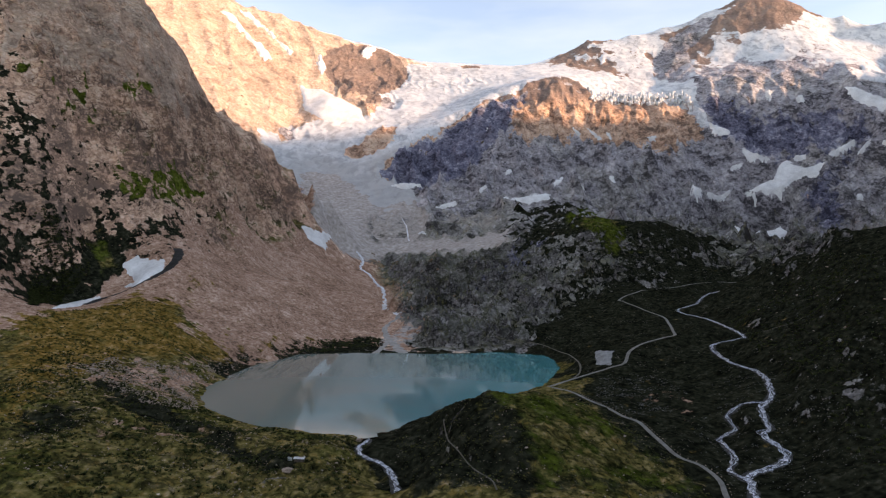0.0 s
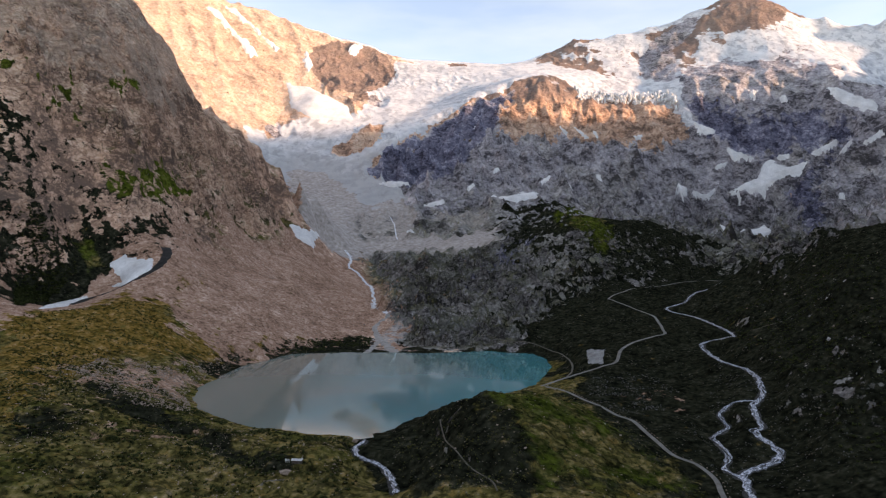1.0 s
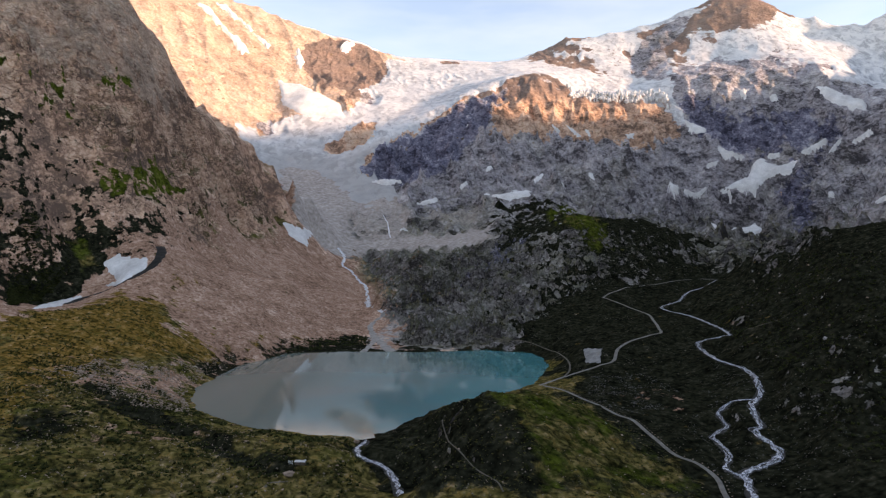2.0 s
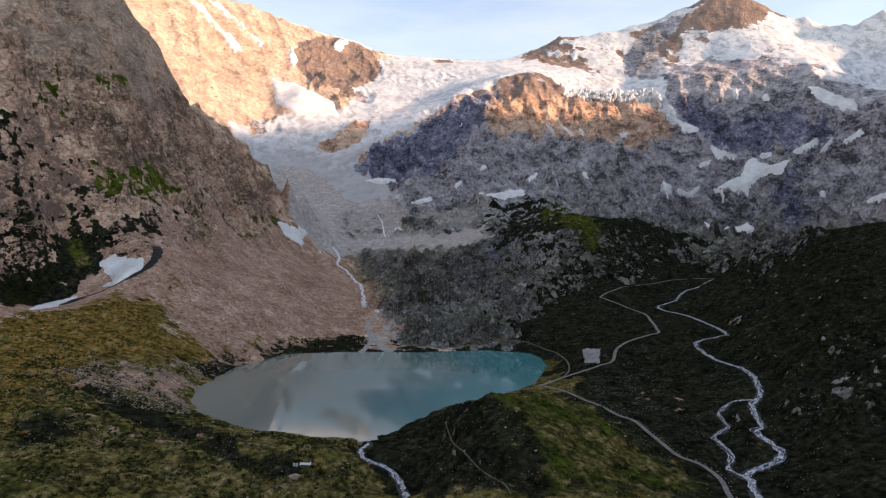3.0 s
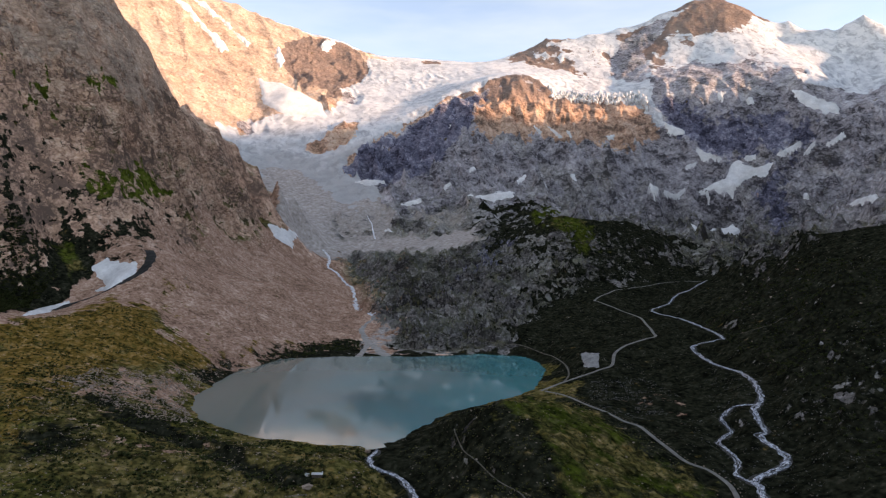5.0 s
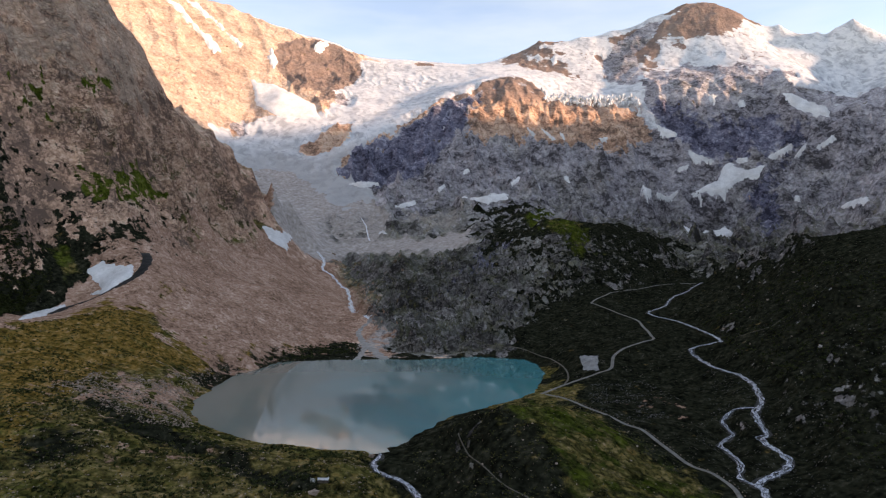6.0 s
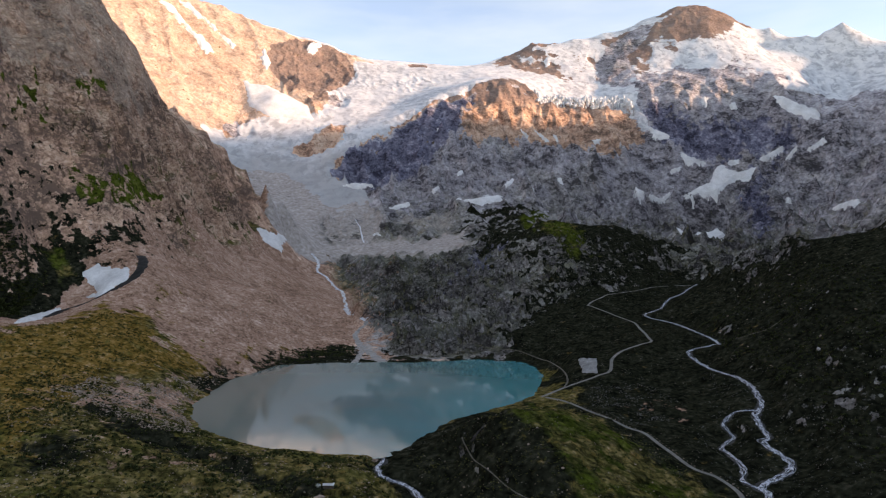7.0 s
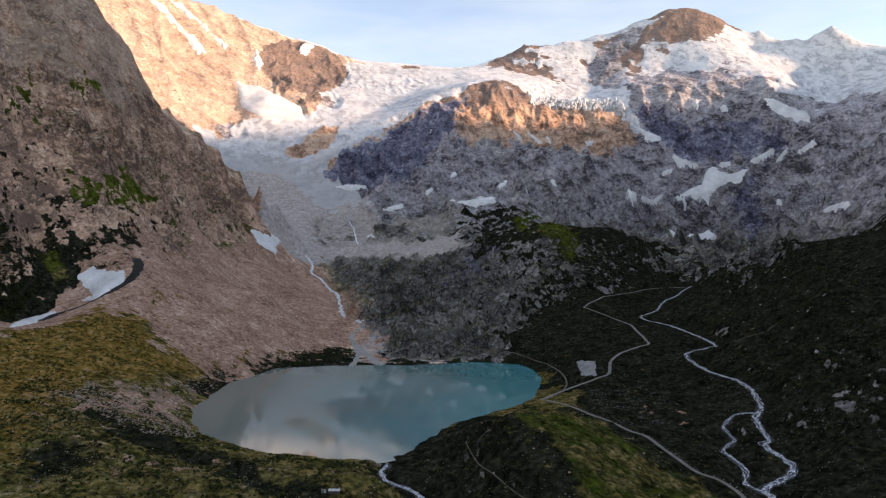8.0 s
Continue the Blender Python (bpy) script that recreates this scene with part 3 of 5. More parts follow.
# Zones of one cover, with their strength, as rings on the plan
ZONES = {
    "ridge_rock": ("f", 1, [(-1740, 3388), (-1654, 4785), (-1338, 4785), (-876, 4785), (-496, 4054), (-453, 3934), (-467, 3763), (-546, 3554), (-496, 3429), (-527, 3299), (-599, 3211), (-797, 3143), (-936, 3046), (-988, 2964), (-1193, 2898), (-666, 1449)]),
    "green_gully": ("l", 0.5, [(-614, 988), (-608, 1003), (-560, 988), (-540, 977), (-556, 966), (-556, 945), (-576, 960), (-603, 980)]),
    "moraine_turf": ("o", 1, [(-513, 733), (-473, 810), (-459, 880), (-419, 863), (-328, 810), (-307, 784), (-338, 709), (-359, 665), (-330, 540), (-303, 469), (-304, 435)]),
    "shrub_slope": ("d", 1, [(-639, 913), (-612, 947), (-601, 970), (-569, 945), (-571, 908), (-550, 786)]),
    "delta_gravel": ("m", 0.62, [(-211, 1057), (-164, 1278), (-100, 1338), (-25, 1173), (51, 1022), (124, 954), (57, 965), (-158, 964)]),
    "shore_shrub": ("d", 0.9, [(-258, 906), (-211, 1057), (-141, 1097), (-129, 1003), (-176, 965), (-243, 896)]),
    "shore_shrub_east": ("d", 0.8, [(-88, 1044), (-62, 1081), (15, 1050), (5, 990), (-55, 963)]),
    "rills": ("o", 0.5, [(-414, 1021), (-366, 1127), (-285, 1048), (-236, 1001), (-267, 869), (-322, 851), (-394, 913)]),
    # Dark strip at the meadow ledge: its shadow and dark rock, as colour.
    "meadow_ledge": ("d", 0.75, [(-315, 556), (-309, 592), (-252, 539), (-210, 519), (-169, 492), (-139, 465), (-110, 449), (-94, 430), (-98, 414), (-134, 435), (-162, 450), (-205, 474), (-250, 495), (-285, 511)]),
    "meadow_shrub": ("d", 0.6, [(-310, 443), (-297, 479), (-268, 489), (-258, 442), (-269, 416), (-293, 418)]),
    "hill_crag": ("b", 0.40, [(337, 584), (379, 601), (398, 569), (368, 526), (331, 518), (323, 551)]),
    "hill_crag_low": ("b", 0.36, [(300, 511), (358, 511), (310, 443), (294, 473)]),
    "road_stones": ("s", 0.35, [(171, 645), (232, 657), (246, 591), (228, 559), (188, 561), (158, 579)]),
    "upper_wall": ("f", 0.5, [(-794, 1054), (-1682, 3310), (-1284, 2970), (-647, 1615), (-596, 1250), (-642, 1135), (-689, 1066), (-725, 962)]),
    "shoulder_rock": ("b", 1, [(1099, 3996), (1229, 4119), (1474, 4221), (1530, 4157), (1429, 4061), (1293, 3957), (1250, 3723), (1171, 3633), (1054, 3760)]),
    "blue_top": ("b", 0.95, [(1184, 3479), (1325, 3610), (1561, 3834), (1730, 3613), (1902, 3515), (1994, 3353), (2062, 3202), (2050, 3077), (1924, 3095), (1741, 3164), (1366, 3283), (1211, 3341)]),
    "peak_rock": ("r", 1, [(1502, 4092), (1680, 4199), (1794, 4202), (2205, 4785), (2072, 4136), (1914, 3984), (1787, 3954), (1645, 3953)]),
    "red_scree": ("s", 1, [(-445, 1029), (-457, 1152), (-447, 1647), (-388, 1938), (-283, 1725), (-157, 1225), (-207, 1037), (-255, 908), (-285, 832), (-334, 843)]),
    "central_mass": ("b", 1, [(-403, 2789), (-343, 2869), (-249, 2966), (-160, 3034), (-11, 3127), (128, 3252), (190, 3229), (261, 3320), (348, 3369), (426, 3390), (506, 3417), (589, 3460), (672, 3491), (828, 3492), (1111, 3500), (1152, 3434), (1180, 3341), (1284, 3225), (1426, 3158), (1590, 2989), (1532, 2785), (1098, 2383), (954, 2292), (951, 2760), (674, 2737), (471, 2444), (242, 1736), (100, 1696), (24, 1713), (-152, 2022), (-181, 2407), (-269, 2639)]),
    # The peak's own cast shadow on its left flank, laid on as colour.
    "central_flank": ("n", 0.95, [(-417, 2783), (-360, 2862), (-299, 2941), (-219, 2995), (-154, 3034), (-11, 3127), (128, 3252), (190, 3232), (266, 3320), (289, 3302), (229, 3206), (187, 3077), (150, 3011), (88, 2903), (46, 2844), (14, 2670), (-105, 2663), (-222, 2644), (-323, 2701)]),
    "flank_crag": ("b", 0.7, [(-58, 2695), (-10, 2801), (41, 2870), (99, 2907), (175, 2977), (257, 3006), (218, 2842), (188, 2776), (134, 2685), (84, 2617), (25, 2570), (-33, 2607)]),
    "red_summit": ("r", 0.95, [(266, 3313), (348, 3369), (426, 3390), (506, 3417), (589, 3460), (672, 3491), (828, 3492), (985, 3494), (1123, 3489), (1151, 3386), (1178, 3335), (1100, 3280), (944, 3150), (780, 3168), (606, 3146), (491, 3128), (367, 3029), (257, 2995), (162, 2976), (180, 3063), (223, 3202)]),
    "ice_field": ("i", 1, [(-931, 2964), (-788, 2813), (-720, 2841), (-611, 2805), (-547, 2734), (-455, 2628), (-383, 2540), (-328, 2554), (-211, 2511), (-216, 2571), (-293, 2650), (-374, 2720), (-425, 2772), (-378, 2900), (-231, 3008), (-169, 3048), (-17, 3150), (123, 3286), (193, 3281), (345, 3454), (458, 3647), (549, 3663), (636, 3549), (915, 3720), (1167, 3576), (1223, 3534), (1055, 3745), (927, 3768), (698, 3623), (585, 3727), (504, 3871), (411, 3970), (21, 3983), (-173, 3949), (-298, 3981), (-426, 3983), (-432, 3912), (-460, 3631), (-572, 3486), (-500, 3463), (-439, 3468), (-429, 3341), (-531, 3235), (-599, 3211), (-759, 3162), (-854, 3151), (-903, 3106), (-913, 3037)]),
    "ice_island": ("r", 0.95, [(-628, 2945), (-607, 2997), (-556, 3008), (-521, 3043), (-481, 3134), (-381, 3143), (-382, 3014), (-413, 2950), (-477, 2940), (-550, 2910)]),
    "ice_rock": ("b", 0.9, [(-956, 3026), (-930, 3140), (-899, 3131), (-898, 3070), (-857, 3058), (-928, 3025)]),
    "ice_crag": ("b", 0.9, [(-529, 3450), (-477, 3517), (-445, 3465), (-448, 3352), (-508, 3368)]),
    "ice_wall": ("i", 1, [(621, 3449), (722, 3582), (900, 3657), (1092, 3645), (1204, 3515), (1186, 3482), (1181, 3413), (1205, 3361), (1240, 3309), (1205, 3311), (1164, 3364), (1144, 3448), (1127, 3492), (1051, 3508), (992, 3496), (935, 3519), (803, 3518), (698, 3494)]),
    "trough": ("m", 1, [(-774, 2760), (-714, 2816), (-605, 2779), (-547, 2714), (-457, 2610), (-386, 2526), (-391, 2383), (-364, 2218), (-371, 2037), (-402, 1906), (-448, 1902), (-492, 1940), (-697, 2585)]),
    "slab_step": ("m", 0.6, [(-396, 2490), (-326, 2536), (-269, 2556), (-205, 2497), (-163, 2337), (-185, 2204), (-234, 2204), (-283, 2202), (-353, 2218), (-377, 2371)]),
    "terrace": ("m", 0.95, [(-382, 1876), (-380, 2065), (-361, 2199), (-283, 2202), (-225, 2209), (-165, 2196), (-112, 2195), (-59, 2168), (-7, 2029), (62, 2244), (124, 2111), (112, 1696), (73, 1827), (25, 1728), (-29, 1842), (-85, 1873), (-152, 2022), (-216, 2031), (-285, 2069), (-327, 1987), (-364, 1977)]),
    "brown_apron": ("m", 0.5, [(-178, 2371), (-118, 2445), (-53, 2473), (14, 2537), (81, 2524), (145, 2456), (137, 2322), (125, 2119), (62, 2255), (-8, 2178), (-63, 2290), (-117, 2289), (-168, 2246)]),
    "hollow": ("d", 0.55, [(147, 2414), (221, 2427), (296, 2441), (388, 2466), (446, 2450), (349, 2198), (256, 1542), (230, 1653), (175, 1693), (131, 1874), (128, 2247)]),
    "crags": ("b", 0.8, [(-314, 1973), (-270, 2064), (-198, 1924), (-142, 1888), (-85, 1773), (-39, 1836), (9, 1703), (55, 1723), (99, 1687), (75, 1562), (51, 1364), (18, 1292), (-5, 1268), (-25, 1148), (-56, 1165), (-90, 1193), (-148, 1376), (-196, 1662), (-222, 1725), (-276, 1916)]),
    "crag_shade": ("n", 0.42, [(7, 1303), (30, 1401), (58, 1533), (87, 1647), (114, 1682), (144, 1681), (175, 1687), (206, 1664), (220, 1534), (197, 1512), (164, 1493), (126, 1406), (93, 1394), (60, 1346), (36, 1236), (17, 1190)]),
    "knoll_mix": ("b", 0.5, [(238, 1653), (281, 1564), (316, 1551), (355, 1551), (402, 1574), (454, 1607), (710, 2332), (905, 2770), (957, 2740), (1008, 2714), (892, 2265), (687, 1650), (674, 1552), (671, 1484), (625, 1455), (594, 1458), (551, 1440), (492, 1374), (456, 1367), (415, 1342), (364, 1312), (310, 1257), (268, 1220), (243, 1260), (231, 1342), (215, 1424), (194, 1486), (208, 1518)]),
    "dark_crags": ("d", 0.58, [(-657, 915), (-645, 930), (-637, 950), (-635, 982), (-624, 1007), (-610, 1029), (-594, 1049), (-574, 1060), (-547, 1058), (-539, 1104), (-526, 1142), (-516, 1194), (-498, 1193), (-484, 1200), (-486, 1136), (-480, 1061), (-483, 1012), (-515, 1014), (-544, 1009), (-569, 1009), (-591, 1007), (-612, 1002), (-607, 959), (-610, 930), (-619, 913), (-629, 898), (-636, 886), (-643, 895), (-648, 902), (-652, 909)]),
    "sky_rock": ("r", 1, [(-100, 4008), (-51, 4104), (22, 4048), (21, 3964), (-49, 3961)]),
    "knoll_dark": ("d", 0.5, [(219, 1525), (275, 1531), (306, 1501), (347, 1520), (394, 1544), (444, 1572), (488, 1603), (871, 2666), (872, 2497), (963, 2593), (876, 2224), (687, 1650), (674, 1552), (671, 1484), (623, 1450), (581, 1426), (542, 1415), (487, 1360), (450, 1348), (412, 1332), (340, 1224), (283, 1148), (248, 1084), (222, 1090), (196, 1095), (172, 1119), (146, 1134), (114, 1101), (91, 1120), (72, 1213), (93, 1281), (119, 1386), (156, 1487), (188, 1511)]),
    "knoll_crag": ("b", 0.36, [(119, 1383), (148, 1370), (194, 1487), (238, 1471), (283, 1467), (294, 1423), (292, 1330), (243, 1260), (188, 1196), (160, 1149), (134, 1102), (104, 1101), (78, 1143), (76, 1283), (95, 1317)]),
    "knoll_slab": ("b", 0.6, [(621, 1712), (656, 1705), (679, 1667), (650, 1512), (642, 1421), (623, 1450), (594, 1458), (557, 1499)]),
    "knoll_turf": ("l", 0.55, [(349, 2198), (435, 2425), (309, 1589), (486, 2212), (361, 1545), (367, 1488), (336, 1468), (319, 1483), (304, 1506), (262, 1537)]),
    # Shade and haze of the right wall and slope, put in as cover n.
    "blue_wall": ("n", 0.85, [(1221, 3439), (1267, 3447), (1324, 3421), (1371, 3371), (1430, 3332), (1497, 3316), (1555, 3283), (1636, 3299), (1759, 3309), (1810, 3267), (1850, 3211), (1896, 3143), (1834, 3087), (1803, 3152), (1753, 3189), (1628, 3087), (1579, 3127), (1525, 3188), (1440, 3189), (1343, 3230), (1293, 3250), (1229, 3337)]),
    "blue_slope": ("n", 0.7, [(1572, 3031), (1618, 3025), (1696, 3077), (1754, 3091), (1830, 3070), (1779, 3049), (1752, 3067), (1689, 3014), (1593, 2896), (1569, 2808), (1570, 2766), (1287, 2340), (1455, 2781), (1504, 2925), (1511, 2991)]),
    "dark_cliff": ("r", 0.9, [(-906, 3642), (-901, 3756), (-790, 3957), (-660, 4025), (-519, 4043), (-481, 4028), (-432, 3912), (-402, 3820), (-469, 3651), (-533, 3474), (-489, 3471), (-551, 3356), (-598, 3457), (-660, 3458), (-725, 3404), (-778, 3502), (-837, 3557), (-883, 3588)]),
    "cliff_foot": ("r", 0.8, [(-640, 3353), (-595, 3438), (-530, 3338), (-541, 3225), (-599, 3227)]),
    "green_ledge": ("l", 1, [(-591, 1052), (-580, 1058), (-555, 1065), (-546, 1104), (-530, 1137), (-528, 1236), (-541, 1232), (-551, 1196), (-550, 1154), (-547, 1119), (-555, 1072), (-585, 1065)]),
    "green_strip": ("l", 0.75, [(-700, 976), (-691, 989), (-671, 1011), (-676, 1062), (-666, 1092), (-663, 1080), (-671, 1051), (-669, 1008), (-688, 985), (-697, 972)]),
    "green_spot": ("l", 0.6, [(-647, 1144), (-631, 1177), (-624, 1229), (-612, 1221), (-613, 1176), (-617, 1146), (-640, 1151)]),
    "green_spots": ("l", 0.55, [(-658, 1005), (-653, 1040), (-646, 1074), (-628, 1057), (-647, 1043), (-651, 1008)]),
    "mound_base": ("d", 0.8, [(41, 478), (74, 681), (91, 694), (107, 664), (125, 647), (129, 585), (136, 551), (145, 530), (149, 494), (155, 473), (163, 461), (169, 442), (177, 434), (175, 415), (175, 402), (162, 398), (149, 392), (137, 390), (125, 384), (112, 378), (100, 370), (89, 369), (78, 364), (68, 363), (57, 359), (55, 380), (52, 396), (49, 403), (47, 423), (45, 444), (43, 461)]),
    # Bright and dark turf on the mound's two sides paint its light and shade.
    "mound_lit_turf": ("l", 0.42, [(41, 478), (74, 681), (91, 694), (107, 664), (125, 647), (129, 585), (136, 551), (145, 530), (149, 494), (155, 473), (163, 461), (169, 442), (177, 434), (175, 415), (175, 402), (162, 398), (149, 392), (137, 390), (125, 384), (112, 378), (100, 370), (89, 369), (78, 364), (68, 363), (57, 359), (55, 380), (52, 396), (49, 403), (47, 423), (45, 444), (43, 461)]),
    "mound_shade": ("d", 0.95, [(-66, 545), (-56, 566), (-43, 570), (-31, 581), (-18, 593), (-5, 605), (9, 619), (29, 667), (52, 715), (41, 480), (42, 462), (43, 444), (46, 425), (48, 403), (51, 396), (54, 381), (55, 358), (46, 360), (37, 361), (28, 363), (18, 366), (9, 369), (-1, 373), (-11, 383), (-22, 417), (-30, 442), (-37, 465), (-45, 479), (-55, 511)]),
    "boulder_slope": ("s", 0.66, [(-359, 573), (-356, 595), (-355, 624), (-356, 659), (-344, 671), (-333, 684), (-320, 696), (-307, 708), (-305, 750), (-297, 779), (-286, 803), (-266, 780), (-264, 725), (-260, 672), (-221, 545), (-230, 532), (-241, 524), (-251, 516), (-272, 530), (-295, 546), (-314, 554), (-337, 565)]),
    "gravel_patch": ("s", 0.42, [(-281, 473), (-269, 476), (-259, 485), (-250, 495), (-237, 493), (-224, 493), (-211, 490), (-198, 488), (-180, 469), (-162, 448), (-170, 440), (-179, 436), (-190, 436), (-199, 431), (-208, 427), (-218, 426), (-228, 426), (-237, 423), (-248, 424), (-266, 452)]),
    "north_shore": ("b", 0.85, [(-84, 1115), (-55, 1140), (-25, 1150), (9, 1116), (43, 1137), (75, 1106), (90, 1018), (106, 982), (83, 967), (60, 975), (37, 977), (14, 980), (-12, 981), (-39, 983), (-71, 1012)]),
    "corrie": ("b", 0.8, [(909, 2233), (1005, 2332), (1098, 2414), (1143, 2388), (1148, 2284), (1250, 2376), (1214, 2207), (541, 923), (533, 949), (529, 982), (515, 1000), (517, 1071), (646, 1430), (654, 1506), (659, 1582)]),
    "ridge_snow": ("i", 1, [(-1250, 3885), (-1104, 3938), (-925, 3986), (-736, 4006), (-590, 4016), (-500, 4038), (-500, 4140), (-590, 4130), (-925, 4100), (-1250, 4000)]),
}

# Snow patches as rings on the plan
SNOW = {
    "bench": [[(-539, 984), (-526, 997), (-472, 985), (-462, 961), (-475, 943), (-490, 935), (-509, 962)], [(-512, 778), (-555, 866), (-539, 921), (-534, 871)], [(-511, 943), (-493, 940), (-475, 943), (-482, 924)]],
    "scree": [[(-485, 1799), (-450, 1851), (-431, 1925), (-419, 1813), (-455, 1782)]],
    "lit": [[(-947, 3388), (-826, 3398), (-730, 3336), (-602, 3291), (-567, 3208), (-788, 3164), (-884, 3236)], [(-1446, 3512), (-1396, 3544), (-1233, 3477), (-1307, 3485)], [(-1272, 3482), (-1216, 3501), (-1133, 3465), (-1164, 3431)], [(-1252, 3631), (-1159, 3615), (-1174, 3592)], [(-1154, 3600), (-1055, 3591), (-1062, 3561)], [(-1375, 3630), (-1337, 3659), (-1243, 3624), (-1268, 3602)], [(-918, 3683), (-871, 3627), (-875, 3551), (-916, 3610)], [(-713, 3876), (-680, 3964), (-637, 3983), (-669, 3860)]],
    "central": [[(492, 3203), (517, 3201), (526, 3165), (504, 3172)], [(567, 3222), (594, 3195), (627, 3161), (609, 3155)], [(656, 3206), (673, 3193), (677, 3171), (664, 3177)], [(326, 2647), (381, 2734), (384, 2690), (330, 2621)], [(121, 2512), (180, 2483), (304, 2539), (302, 2490), (209, 2437)], [(598, 2836), (619, 2840), (614, 2796), (600, 2800)], [(417, 2651), (458, 2685), (462, 2664), (419, 2635)], [(56, 3009), (76, 3026), (83, 3003), (61, 2990)], [(864, 3212), (904, 3222), (892, 3200), (867, 3194)]],
    "central_a": [[(25, 2575), (49, 2608), (56, 2599), (32, 2561)], [(136, 2718), (162, 2746), (161, 2727), (140, 2701)], [(-341, 2655), (-283, 2661), (-222, 2647), (-267, 2623)], [(-140, 2458), (-65, 2496), (-60, 2478), (-118, 2445)], [(-189, 2249), (-169, 2249), (-163, 2229), (-184, 2235)]],
    "blue": [[(1280, 3064), (1409, 3081), (1472, 3139), (1510, 3136), (1555, 3075), (1627, 3058), (1585, 3029), (1527, 3059), (1437, 3024), (1338, 3046)], [(995, 2956), (1044, 2966), (1016, 2911), (988, 2904)], [(1063, 2968), (1209, 3069), (1204, 3056), (1067, 2957)], [(1318, 3222), (1382, 3191), (1435, 3162), (1338, 3182)], [(1241, 3152), (1303, 3165), (1293, 3155), (1246, 3141)], [(1076, 2686), (1083, 2575), (1056, 2459), (1011, 2435)], [(1175, 2713), (1328, 2822), (1307, 2701), (1209, 2579), (1147, 2579)], [(1675, 3095), (1802, 3104), (1786, 3090), (1677, 3079)], [(1776, 3045), (1850, 3077), (1854, 3071), (1784, 3036)]],
    "blue_a": [[(1881, 3035), (1964, 3038), (1964, 3020), (1887, 3027)], [(1863, 3332), (2030, 3184), (2005, 3130), (1925, 3203), (1879, 3258)], [(1396, 2121), (1353, 1932), (1333, 1904), (1364, 2061)], [(1202, 3331), (1297, 3293), (1282, 3278), (1211, 3299)], [(1532, 3141), (1581, 3128), (1579, 3113), (1538, 3126)], [(1514, 3405), (1555, 3400), (1532, 3377), (1512, 3380)], [(1653, 3358), (1689, 3360), (1676, 3339), (1651, 3344)], [(1658, 2847), (1677, 2837), (1668, 2821), (1652, 2828)]],
}

LAKE = [(-259, 651), (-232, 602), (-195, 569), (-151, 539), (-110, 528), (-76, 520), (-45, 532), (-23, 573), (9, 629), (58, 673), (100, 716), (135, 820), (138, 888), (127, 939), (57, 964), (-37, 939), (-79, 944), (-151, 944), (-234, 924), (-265, 839), (-275, 761), (-270, 694)]
STEPS = []  # (line, drop, width, reach) of rock steps and the ice cliff, filled below
BEDS = []  # (line, half width, sink, shoulder) of roads and streams, filled below


SHOULDER = np.array(LINES["left_shoulder"][1][:12], float)
BLENDED = {"dark_crags": 0.08, "knoll_mix": 0.08, "crags": 0.06, "knoll_dark": 0.10, "hill_crag": 0.14, "hill_crag_low": 0.14, "delta_gravel": 0.14,
           "rills": 0.14, "boulder_slope": 0.14, "red_scree": 0.09, "moraine_turf": 0.09, "mound_lit_turf": 0.07, "mound_shade": 0.07, "green_ledge": 0.03, "hollow": 0.06, "knoll_turf": 0.05, "knoll_crag": 0.08, "knoll_slab": 0.06, "terrace": 0.03, "trough": 0.025,
           "brown_apron": 0.06, "flank_crag": 0.03, "crag_shade": 0.04, "blue_wall": 0.03, "blue_slope": 0.03, "corrie": 0.04, "ridge_snow": 0.003, "red_summit": 0.02, "gravel_patch": 0.12}


